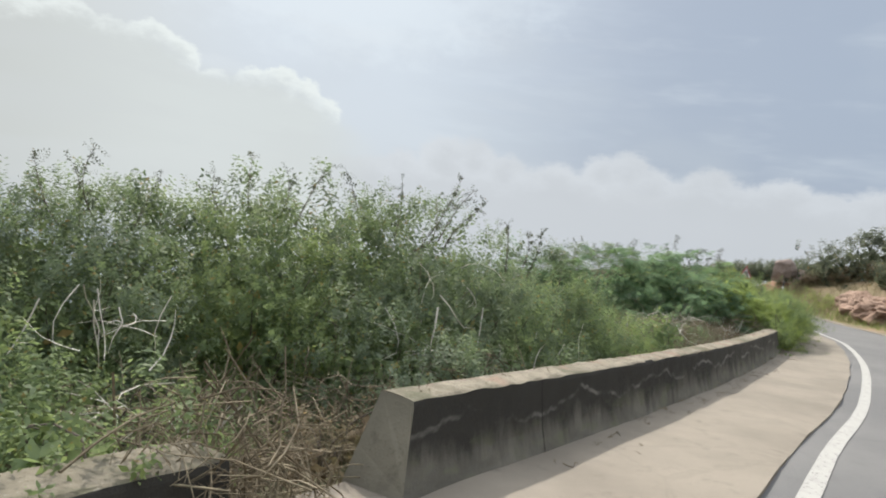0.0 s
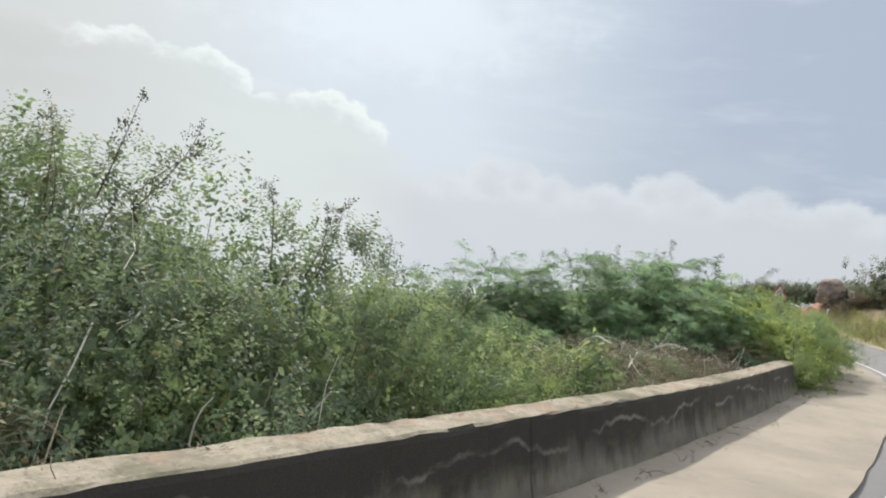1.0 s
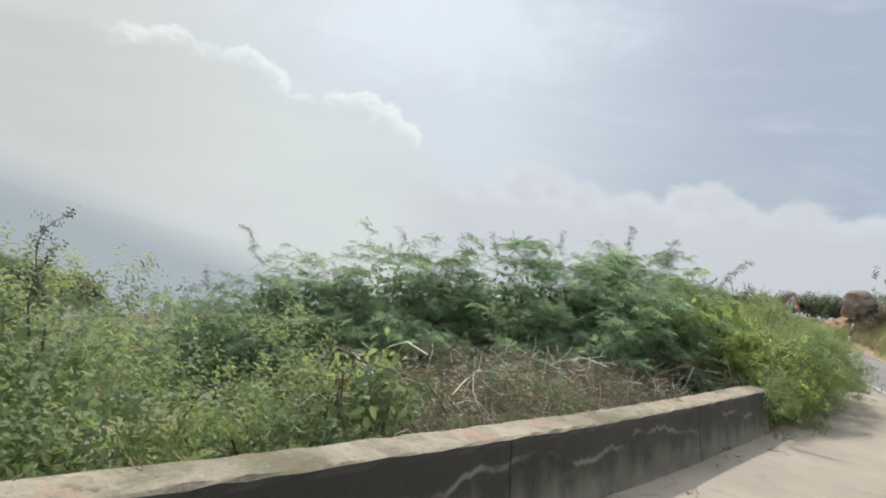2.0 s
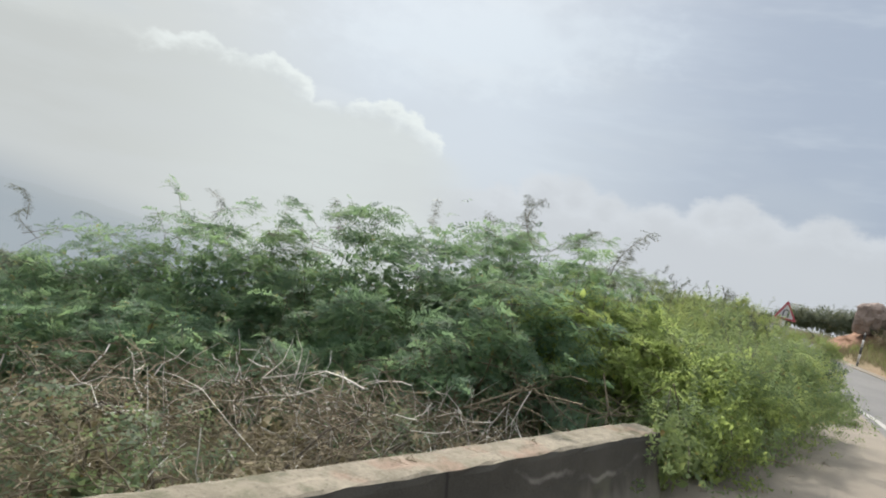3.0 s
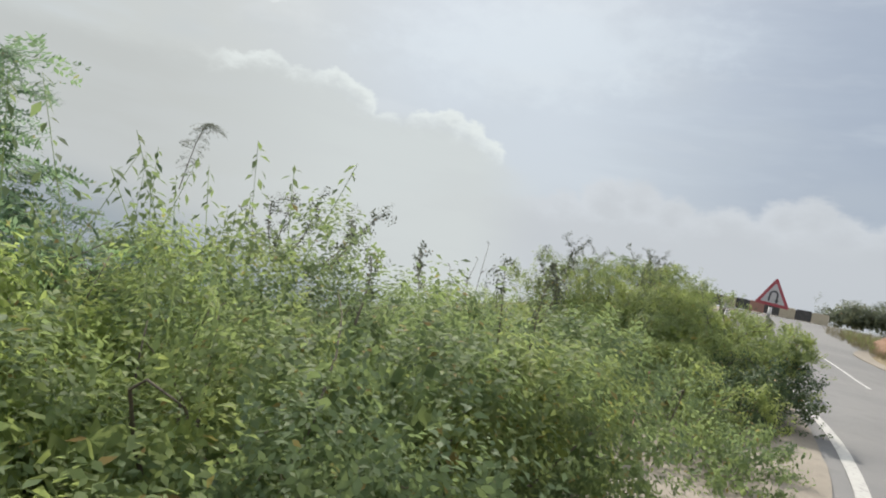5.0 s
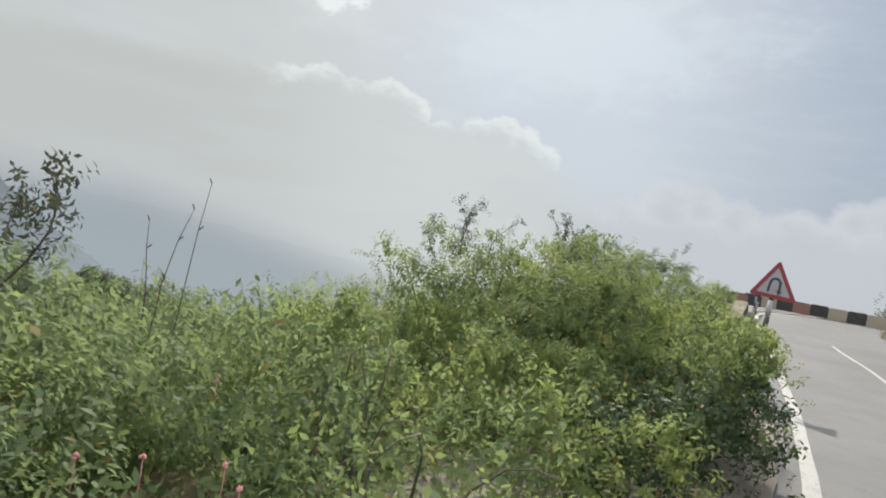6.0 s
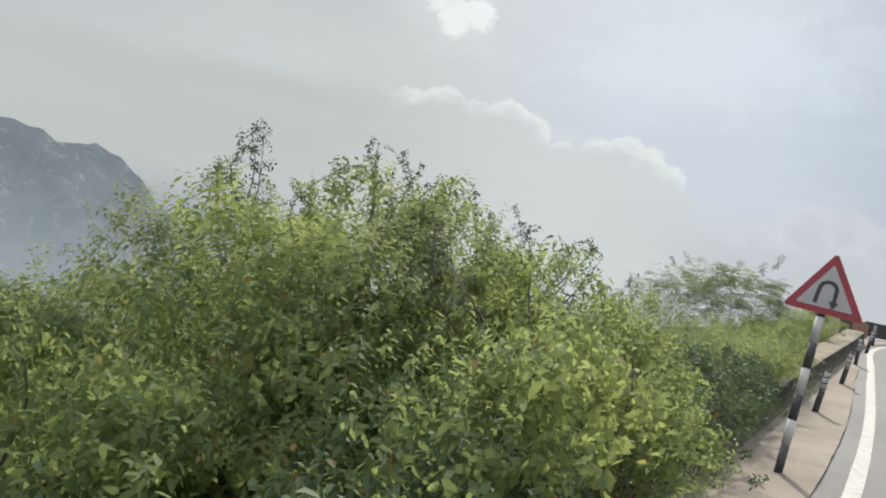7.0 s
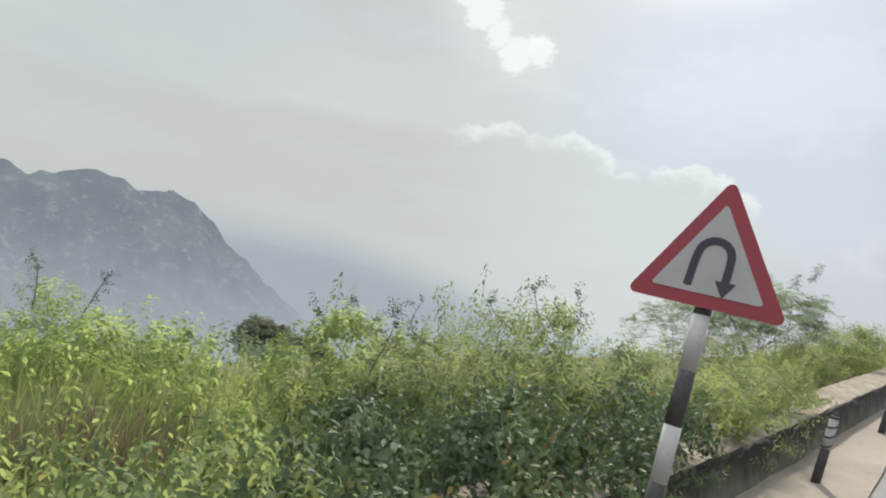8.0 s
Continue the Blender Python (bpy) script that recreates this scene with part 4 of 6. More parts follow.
def shrub(kind, mat, lobes, label, density=60, size=1.0, shoots=(), twigs=10, seed=0, name="shrub", category="shrub", up=0.85, core=0.52, group=""):
    """A shrub of several lobes (x, y, z, rx, ry, rz): branches from the ground, a dense dark inside and leafy sprigs all over, with long shoots (x, y, z of the tip)."""
    r = np.random.default_rng(100 + seed)
    lobes = np.array(lobes, float)
    root = lobes[:, :2].mean(0)
    z0 = float(land(root[0], root[1]))
    base = tagged(new(name), label, category, group)
    base.location = (root[0], root[1], z0)
    fuzz = 0.20 if kind == "ferny" else 0.27
    core = 0.56 if kind in ("ferny", "scrub") else core
    shift = np.array([root[0], root[1], z0])
    at, axis, stems, inner = [], [], [], []
    for n, (cx, cy, cz, rx, ry, rz) in enumerate(lobes):
        c, rad = np.array([cx, cy, cz]), np.array([rx, ry, rz])
        area = 4 * math.pi * ((rx * ry) ** 1.6 / 3 + (rx * rz) ** 1.6 / 3 + (ry * rz) ** 1.6 / 3) ** (1 / 1.6)
        count = int(area * density * {"coarse": 1.0, "scrub": 2.5, "broad": 1.9, "ovate": 1.45, "ferny": 2.7}.get(kind, 1.9))
        # sprigs gather on boughs, with dark gaps between
        gap, spread, pad, reach = BOUGHS[kind]
        boughs = max(10, int(area / gap ** 2))
        bv = unit(r.normal(0, 1, (boughs, 3)))
        bp = c + bv * rad * (lumpy(bv, seed + n, 0.24) * (1.0 - reach * 0.5 + reach * r.beta(2, 2.2, boughs)))[:, None]
        if kind == "ferny":  # half of the boughs stay inside
            bp = c + (bp - c) * np.where(r.uniform(0, 1, boughs) < 0.48, r.uniform(0.55, 0.90, boughs), 1.0)[:, None]
        face = unit(bv / rad * 0.35 + np.array([0, 0, 0.8]) + r.normal(0, 0.22, bv.shape))
        pick = r.integers(0, boughs, count)
        o = r.normal(0, spread, (count, 3)) * r.uniform(0.5, 1.3, boughs)[pick][:, None]
        o -= face[pick] * ((o * face[pick]).sum(1, keepdims=True) * pad)
        o[:, 2] -= 0.35 * (o[:, 0] ** 2 + o[:, 1] ** 2) / spread
        v = unit(r.normal(0, 1, (count, 3)))
        if kind == "ferny":
            # flat sprays: fronds to both sides of boughs that reach outwards and bow at the tip
            head = unit(bv * np.array([1, 1, 0.25]) + r.normal(0, 0.55, bv.shape) * np.array([1, 1, 0.25]) + np.array([0, 0, 0.14]))
            wing = unit(np.cross([0.0, 0.0, 1.0], head))
            reach_of = r.uniform(0.45, 1.0, boughs)
            u = r.uniform(0, 1, count) ** 0.8
            flank = np.where(r.uniform(0, 1, count) < 0.5, -1.0, 1.0)[:, None]
            bow = np.array([0, 0, -0.30])
            o = head[pick] * (reach_of[pick] * (u - 0.6))[:, None] + bow * (reach_of[pick] * u * u)[:, None] + r.normal(0, 0.022, (count, 3))
            for h, p0, ln in zip(head, bp, reach_of):
                if p0[2] > land(p0[0], p0[1]) + 0.1:
                    stems.append([p0 + h * ln * (q - 0.6) + bow * ln * q * q for q in (-0.15, 0.25, 0.6, 1.0)])
        push = lumpy(v, seed + n, 0.24) * (1 - fuzz + 1.6 * fuzz * r.beta(2, 2.2, len(v)))
        loose = r.uniform(0, 1, count) < (0.08 if kind in ("ferny", "ovate") else 0.16)
        push = push * np.where(r.uniform(0, 1, count) < 0.65, r.uniform(0.5, 0.9, count), 1.0)
        p = np.where(loose[:, None], c + v * rad * push[:, None], bp[pick] + o)
        v = unit((p - c) / rad)
        tuft = clumped(p, seed)
        p = c + (p - c) * (1 + 0.05 * tuft)[:, None]
        keep = p[:, 2] > land(p[:, 0], p[:, 1]) + 0.02
        for j, other in enumerate(lobes):
            if j != n:
                keep &= np.linalg.norm((p - other[:3]) / other[3:], axis=1) > 0.80
        nrm = unit(v / rad)
        keep &= tuft > (r.uniform(-1.6, -0.6, len(v)) if kind in ("scrub", "coarse") else r.uniform(-1.2, -0.22, len(v)))
        # the side turned to the valley is thinner
        keep &= r.uniform(0, 1, len(v)) < np.clip(0.60 + 0.80 * (v @ np.array([0.62, -0.64, 0.45])), 0.32 if kind in ("scrub", "ovate") else 0.20 if kind in ("broad", "ferny") else 0.14, 1)
        # the underside is bare
        keep &= (v[:, 2] > -0.12) | (r.uniform(0, 1, len(v)) < 0.38)
        at.append(p[keep])
        if kind == "ferny":
            lay = head[pick] * 0.6 + wing[pick] * flank * 0.9 + r.normal(0, 0.22, v.shape) + np.array([0, 0, -0.12])
        else:
            lay = nrm * 0.6 + unit(o) * np.where(loose, 0.0, 0.5)[:, None] + np.array([0, 0, up]) + r.normal(0, 0.42, v.shape)
        axis.append(lay[keep])
        if name == "thorn_tree":
            continue
        # shaded leaves that fill the inside
        m = int(area * (10 if kind == "coarse" else 110))
        dv = unit(r.normal(0, 1, (m, 3)))
        q = c + np.array([0, 0, -0.12 * rz]) + dv * rad * (core * 1.35 * r.uniform(0.15, 1, m) ** 0.5 * lumpy(dv, seed + n, 0.24))[:, None]
        q = q[q[:, 2] > land(q[:, 0], q[:, 1]) - 0.05]
        al = unit(r.normal(0, 1, q.shape) + np.array([0, 0, -0.3]))
        sd = unit(np.cross(al, r.normal(0, 1, q.shape)))
        ln = (r.uniform(0.07, 0.14, len(q)) * {"coarse": 3.4, "ovate": 0.75, "broad": 0.75}.get(kind, 1.0))[:, None]
        inner.append(np.stack([q, q + al * ln * 0.45 + sd * ln * 0.30, q + al * ln, q + al * ln * 0.45 - sd * ln * 0.30], 1).reshape(-1, 3))
    if inner:
        tagged(leaves_mesh("inner_growth", np.concatenate(inner) - shift, mat, base), kind="stuff")
    at, axis = np.concatenate(at), np.concatenate(axis)
    # long shoots that stand out of the crown
    extra_at, extra_ax = [], []
    for tip in shoots:
        tip = np.array(tip[:3], float)
        near = lobes[np.linalg.norm(lobes[:, :3] - tip, axis=1).argmin()]
        start = near[:3] + (tip - near[:3]) * (0.72 if kind == "ferny" else 0.58)
        bend = r.normal(0, 0.10, 3)
        pts = [start * (1 - u) + tip * u + bend * math.sin(u * math.pi) for u in np.linspace(0, 1, 7)]
        bm = bmesh.new()
        tube(bm, [tuple(p - shift) for p in pts], list(np.linspace(0.005 if kind == "ferny" else 0.008, 0.002, 7)), 4)
        part("shoot", bm, BARK, base, "", True)
        ln = np.linalg.norm(tip - start)
        for u in np.linspace(0.12, 1.0, max(6, int(ln * (130 if kind == "ferny" else 24)))):
            p = start * (1 - u) + tip * u + bend * math.sin(u * math.pi)
            extra_at.append(p)
            if kind == "ferny":  # fronds stand off to both sides and droop
                turn = r.uniform(0, 6.283)
                extra_ax.append(np.array([math.cos(turn), math.sin(turn), -0.35 + 0.25 * r.normal()]) + unit(tip - start) * 0.30)
            else:
                extra_ax.append(unit(tip - start) * 0.4 + r.normal(0, 0.6, 3) + np.array([0, 0, -0.25]))
    size_arr = size * r.uniform(0.7, 1.3, len(at))
    co = place_sprigs(kind, at, axis, size_arr, r)
    corners = 6 if kind == "ovate" else 4
    if extra_at:
        ea = np.array(extra_at)
        tips = place_sprigs(kind, ea, np.array(extra_ax), size * r.uniform(0.6, 1.0, len(ea)) * (0.52 if kind == "ferny" else 0.9), r)
        leaves_mesh("shoot_leaves", tips - shift, LEAF_SHOOT, base, "leaves on bare shoots, coloured dark as if backlit", corners)
    # branches from the foot into the lobes
    for n, (cx, cy, cz, rx, ry, rz) in enumerate(lobes):
        for k in range(max(3, twigs // len(lobes) + 1)):
            v = unit(r.normal(0, 1, 3) + np.array([0, 0, 0.7]))
            tip = np.array([cx, cy, cz]) + v * np.array([rx, ry, rz]) * r.uniform(0.85, 1.02)
            fx, fy = root + (np.array([cx, cy]) - root) * 0.6 + r.normal(0, 0.15, 2)
            foot = np.array([fx, fy, float(land(fx, fy)) - 0.05])
            kink = r.normal(0, 0.12, 3)
            pts = [foot * (1 - u) + tip * u + kink * math.sin(u * math.pi) + np.array([0, 0, 0.25 * math.sin(u * math.pi)]) for u in np.linspace(0, 1, 6)]
            bm = bmesh.new()
            tube(bm, [tuple(p - shift) for p in pts], list(np.linspace(0.012, 0.003, 6)), 5)
            part("branch", bm, BARK, base, "", True)
    leaves_mesh("foliage", co - shift, mat, base, "", corners)
    if stems:
        leaves_mesh("twig_work", thin_stems(np.array(stems) - shift, 0.0045), BARK, base)
    return base


def line_of_lobes(points, n, seed, rad, zoff, jitter=0.35):
    r = np.random.default_rng(seed)
    p = spline(points, n)
    out = []
    for x, y in p:
        x, y = x + r.normal(0, jitter), y + r.normal(0, jitter)
        k = r.uniform(0.75, 1.25)
        out.append((x, y, float(land(x, y)) + zoff * k, rad * k, rad * k * r.uniform(0.85, 1.2), rad * 0.8 * k))
    return out


# dark dense scrub behind the first half of the parapet
shrub("scrub", LEAF_SCRUB, [(-3.5, 6.9, 0.20, 1.15, 1.1, 1.22), (-4.9, 6.4, 0.05, 1.2, 1.1, 1.15), (-2.9, 6.1, 0.0, 0.9, 0.8, 0.9)],
      "dense dark green leafy scrub with thin upright shoots", 84, 0.84, [(-3.75, 6.0, 1.80), (-3.45, 6.5, 1.95), (-4.3, 6.3, 1.65), (-3.0, 7.0, 1.80), (-3.9, 6.9, 1.75)], 14, 1)
shrub("scrub", LEAF_WEED, [(-2.1, 7.8, 0.48, 1.1, 1.0, 1.28), (-1.6, 6.9, 0.15, 1.0, 0.8, 1.1)],
      "tall yellow-green leafy scrub above a weathered parapet", 88, 0.83, [(-2.25, 7.5, 2.15), (-1.9, 7.7, 2.05), (-2.6, 7.4, 1.9), (-1.5, 7.9, 2.1)], 12, 2)
shrub("scrub", LEAF_SCRUB, [(-0.6, 8.2, 0.50, 1.2, 1.0, 1.33), (0.1, 7.3, 0.2, 0.9, 0.8, 1.05), (-0.6, 6.4, -0.1, 0.9, 0.7, 0.8), (0.2, 6.2, -0.1, 0.6, 0.6, 0.62)],
      "tall tangled green scrub pressing against the parapet", 90, 0.83, [(-1.3, 8.0, 2.2), (-0.6, 8.0, 2.15), (0.3, 8.4, 2.2), (0.1, 7.9, 2.28), (0.45, 8.3, 2.05), (-0.15, 7.4, 1.95)], 18, 3)
shrub("scrub", LEAF_SCRUB, [(1.0, 8.9, 0.25, 0.95, 0.95, 1.2), (1.05, 7.75, 0.1, 0.75, 0.7, 0.95), (1.7, 9.3, 0.1, 0.7, 0.8, 0.9)],
      "rounded dark green scrub behind the concrete parapet", 90, 0.83, [(1.28, 9.1, 1.82), (1.1, 9.2, 1.80), (1.65, 9.5, 1.62), (0.75, 8.7, 1.85)], 14, 4)
shrub("bright", LEAF_WEED, [(-2.5, 4.3, -0.25, 0.8, 0.6, 0.62), (-3.4, 4.9, -0.1, 0.9, 0.7, 0.85), (-1.7, 4.9, -0.3, 0.5, 0.5, 0.45)],
      "low sprawling yellow-green creeper over dry stems", 75, 0.9, (), 10, 5)
# a further row of scrub on the valley side
shrub("scrub", LEAF_SCRUB, [(-3.6, 8.0, 0.35, 1.1, 0.9, 1.15), (-4.9, 7.5, 0.15, 1.1, 0.9, 1.15)], "dark green scrub behind other scrub", 30, 1.4, (), 8, 95)
shrub("scrub", LEAF_SCRUB, [(-2.3, 8.7, 0.55, 1.0, 0.8, 1.2), (-1.3, 9.2, 0.6, 1.0, 0.8, 1.2)], "tall dark green scrub on the valley side", 30, 1.4, (), 8, 96)
shrub("scrub", LEAF_SCRUB, [(-0.1, 9.3, 0.5, 1.0, 0.8, 1.2), (0.7, 9.8, 0.25, 0.9, 0.8, 1.0)], "dark green scrub on the valley side", 30, 1.4, (), 8, 97)
# lighter scrub between the dark scrub and the brush pile
shrub("bright", LEAF_WEED, [(2.4, 10.0, 0.05, 0.85, 0.8, 0.85), (1.6, 11.0, 0.05, 0.9, 0.8, 0.9), (3.0, 10.9, -0.1, 0.5, 0.5, 0.6)], "green small-leaved bush behind the parapet", 100, 0.78, [(1.7, 11.2, 1.3), (2.4, 10.2, 1.2)], 10, 6)
shrub("weed", LEAF_WEED, [(3.0, 12.1, -0.2, 0.8, 0.8, 0.72), (3.5, 11.2, -0.2, 0.6, 0.7, 0.68)], "yellow-green bush growing out of dry brush", 80, 0.8, (), 10, 7)
shrub("ovate", LEAF_WEED, [(3.70, 11.52, 0.28, 0.22, 0.20, 0.2), (3.93, 11.76, 0.24, 0.2, 0.2, 0.18)], "broad-leaved pale green weed behind the parapet", 60, 1.25, (), 6, 99)
# feathery thorn scrub
shrub("ferny", LEAF_FERNY, [(0.9, 18.9, -0.35, 1.6, 1.3, 1.2), (-0.5, 18.6, -1.2, 1.3, 1.2, 1.0)], "spreading feathery thorn bush, blue-green", 78, 1.1,
      [(-0.4, 18.9, 1.25), (0.1, 18.7, 0.95), (-0.8, 18.7, 0.4)], 14, 8)
shrub("ferny", LEAF_FERNY, [(2.9, 19.0, 0.12, 1.5, 1.3, 1.35), (1.9, 19.3, -0.15, 1.0, 0.9, 1.15), (3.4, 17.6, -0.4, 1.3, 1.0, 0.9), (1.6, 17.6, -0.6, 1.2, 0.9, 0.8)], "broad feathery thorn bush above a heap of brush", 112, 1.1,
      [(2.5, 19.0, 1.75), (3.7, 18.9, 1.85)], 16, 9)
shrub("ferny", LEAF_FERNY, [(4.9, 19.0, 0.38, 1.4, 1.3, 1.40), (3.9, 19.4, 0.2, 1.0, 0.9, 1.25), (5.7, 19.5, 0.45, 0.9, 0.9, 1.25), (5.4, 17.4, 0.0, 1.2, 1.0, 0.95)], "tall feathery thorn bush with loose top shoots", 112, 1.1,
      [(5.49, 19.75, 2.27), (4.2, 19.2, 1.98)], 14, 10)
shrub("ferny", LEAF_FERNY, [(6.4, 19.0, 0.72, 1.25, 1.2, 1.36), (7.0, 17.3, 0.42, 1.05, 0.85, 1.1), (7.0, 20.4, 0.80, 1.15, 1.1, 1.34), (7.65, 18.9, 0.66, 0.85, 0.8, 1.10), (6.5, 16.75, 0.42, 0.7, 0.5, 0.55), (7.9, 21.2, 0.4, 0.8, 0.8, 0.95)],
      "tall feathery thorn bush with long arching shoots", 106, 1.1,
      [(6.76, 19.76, 2.56), (8.07, 17.16, 2.16), (7.02, 17.04, 2.27), (7.8, 20.12, 2.28), (8.47, 21.53, 2.04), (6.3, 19.3, 2.2)], 22, 11)
# bright bush spilling over the shoulder
shrub("bright", LEAF_WEED, [(9.1, 18.7, 0.35, 0.95, 1.2, 0.75), (10.2, 20.3, 0.45, 1.1, 1.2, 0.90), (11.2, 21.9, 0.38, 0.85, 1.0, 0.74), (8.75, 17.4, 0.22, 0.55, 0.7, 0.5), (8.45, 16.5, 0.28, 0.42, 0.5, 0.36)],
      "grey-green bush spilling over the concrete shoulder", 105, 0.75, [(9.9, 21.2, 1.40), (9.6, 18.3, 1.3)], 20, 12)
shrub("bright", LEAF_BRIGHT, [(9.1, 20.6, 0.30, 1.1, 1.2, 0.82), (9.9, 19.1, 0.55, 0.6, 0.8, 0.5), (10.9, 21.0, 0.7, 0.6, 0.8, 0.42)],
      "yellow-green sunlit bush at the road's edge", 100, 0.75, (), 10, 93)
# sun on the thorn bush's front is given by the lighter leaf colour
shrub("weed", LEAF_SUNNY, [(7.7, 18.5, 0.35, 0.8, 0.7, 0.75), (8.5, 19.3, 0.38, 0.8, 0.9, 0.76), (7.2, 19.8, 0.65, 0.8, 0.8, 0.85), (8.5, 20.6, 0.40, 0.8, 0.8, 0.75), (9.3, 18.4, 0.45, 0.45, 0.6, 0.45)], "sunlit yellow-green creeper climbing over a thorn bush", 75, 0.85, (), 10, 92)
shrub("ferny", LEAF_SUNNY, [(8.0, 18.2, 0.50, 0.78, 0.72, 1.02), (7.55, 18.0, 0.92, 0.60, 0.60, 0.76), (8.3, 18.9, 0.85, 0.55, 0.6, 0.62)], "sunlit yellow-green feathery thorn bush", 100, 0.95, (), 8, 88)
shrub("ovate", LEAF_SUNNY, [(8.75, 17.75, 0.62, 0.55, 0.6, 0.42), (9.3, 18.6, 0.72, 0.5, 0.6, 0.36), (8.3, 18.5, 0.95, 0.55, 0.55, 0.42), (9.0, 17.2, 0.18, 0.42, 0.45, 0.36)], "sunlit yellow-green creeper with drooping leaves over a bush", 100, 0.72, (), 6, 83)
# weedy thicket up to the sign
shrub("weed", LEAF_WEED, [(8.3, 22.7, 0.25, 1.15, 1.2, 0.88), (7.0, 22.0, 0.1, 1.2, 1.1, 0.95)], "leafy green weeds and creepers on the slope", 85, 0.8,
      [(8.3, 23.2, 1.75), (8.5, 23.4, 1.82), (8.0, 23.0, 1.6), (8.75, 23.6, 1.70), (8.9, 23.3, 1.6), (9.1, 23.7, 1.75), (8.15, 23.5, 1.7)], 12, 13)
shrub("broad", LEAF_WEED, [(9.8, 23.5, 0.15, 1.1, 1.1, 0.85), (10.7, 22.5, 0.0, 0.8, 0.8, 0.48)], "leafy green thicket with tall flowering stems", 95, 0.85,
      [(10.87, 22.98, 1.58), (10.95, 22.9, 1.38), (10.55, 22.5, 1.5), (9.4, 24.1, 1.45)], 12, 14)
shrub("ovate", LEAF_WEED, [(11.3, 25.0, 0.10, 1.1, 1.2, 0.68), (12.4, 24.2, 0.05, 0.75, 0.95, 0.62)], "olive-green bush at the edge of the shoulder", 95, 0.74, (), 12, 15)
# lower half of the bush, its shade given by the darker leaf colour
shrub("ovate", LEAF_SHADE, [(13.1, 26.5, 0.05, 0.6, 0.9, 0.58), (13.45, 28.7, 0.20, 0.60, 1.1, 0.60), (13.6, 27.4, 0.36, 0.5, 0.8, 0.5)], "lower part of a bush leaning towards the road, coloured dark as in shade", 115, 0.72, [(12.8, 28.6, 1.65)], 14, 16)
shrub("ovate", LEAF_BRIGHT, [(13.62, 28.3, 0.84, 0.48, 0.9, 0.40), (13.92, 27.7, 0.95, 0.40, 0.7, 0.36), (13.25, 29.4, 1.10, 0.5, 0.7, 0.52), (13.65, 28.9, 0.98, 0.42, 0.7, 0.42), (13.72, 29.4, 0.62, 0.5, 0.9, 0.50), (13.80, 30.5, 0.52, 0.30, 0.6, 0.28), (13.85, 31.3, 0.54, 0.26, 0.6, 0.22)], "yellow-green bush above one coloured dark as in shade", 135, 0.58, [(13.42, 27.59, 1.5)], 8, 86)
shrub("weed", LEAF_BRIGHT, [(12.35, 29.35, 0.70, 0.60, 0.65, 0.98), (12.1, 28.85, 0.74, 0.65, 0.6, 1.0), (12.4, 28.3, 0.58, 0.85, 1.0, 1.05), (12.85, 29.95, 0.75, 0.42, 0.45, 0.78)], "tall sunlit yellow-green weeds crowning a thicket", 120, 0.64, (), 10, 87)
shrub("broad", LEAF_BRIGHT, [(10.6, 29.3, 0.45, 1.2, 1.1, 1.15), (9.4, 28.6, -0.1, 1.0, 1.0, 0.80)], "tall leafy weeds with dark seed heads", 105, 0.78,
      [(11.0, 29.0, 2.1), (10.5, 29.3, 2.12), (10.75, 29.2, 2.05), (10.2, 29.3, 1.85), (11.3, 29.6, 2.0)], 14, 17)
shrub("ovate", LEAF_BRIGHT, [(11.8, 29.6, 0.55, 1.0, 0.9, 1.25), (12.6, 30.1, 0.50, 0.75, 0.7, 1.05)], "tall leafy thicket beside the warning sign", 150, 0.58,
      [(11.89, 29.31, 2.14), (11.6, 29.9, 2.2), (12.2, 30.1, 2.05), (13.03, 30.21, 1.70), (13.3, 30.2, 1.66)]
      + [(11.95 + 0.075 * k, 28.95 + 0.1 * k + 0.12 * math.sin(5.1 * k), 2.06 - 0.026 * k + 0.09 * math.sin(2.3 * k)) for k in range(15)], 14, 18)
shrub("ovate", LEAF_WEED, [(13.1, 31.8, 0.05, 0.6, 0.8, 0.52), (13.55, 30.2, 0.10, 0.45, 0.6, 0.42)], "leafy green bush at the foot of a road sign", 105, 0.72, (), 10, 19)
shrub("ovate", LEAF_BRIGHT, [(11.9, 26.9, 0.12, 1.1, 1.0, 0.74), (10.5, 26.5, 0.0, 1.3, 1.1, 0.72), (12.7, 26.0, 0.08, 0.7, 0.8, 0.64)], "leafy weeds and yellowing creepers", 95, 0.74, (), 10, 20)
shrub("weed", LEAF_WEED, [(8.7, 26.6, -0.40, 1.6, 1.4, 0.68), (7.6, 28.4, -0.6, 1.7, 1.4, 0.72), (9.5, 25.0, -0.2, 1.2, 1.1, 0.6)], "low spreading weeds on the falling slope", 55, 0.9, (), 12, 21)
shrub("weed", LEAF_WEED, [(5.6, 27.4, -1.2, 1.7, 1.6, 1.1), (6.0, 29.8, -1.3, 1.6, 1.5, 1.1), (4.0, 25.6, -1.6, 1.7, 1.6, 1.1)], "low green scrub below the road", 26, 1.2, (), 12, 22)
shrub("scrub", LEAF_SCRUB, [(-2.3, 20.2, -2.2, 1.9, 1.6, 1.3), (-4.2, 22.0, -2.9, 2.0, 1.7, 1.4), (-1.5, 16.3, -1.6, 1.5, 1.3, 1.0), (-3.8, 17.2, -2.4, 1.8, 1.5, 1.2)], "mixed green scrub on the slope below", 20, 1.3, (), 12, 23)
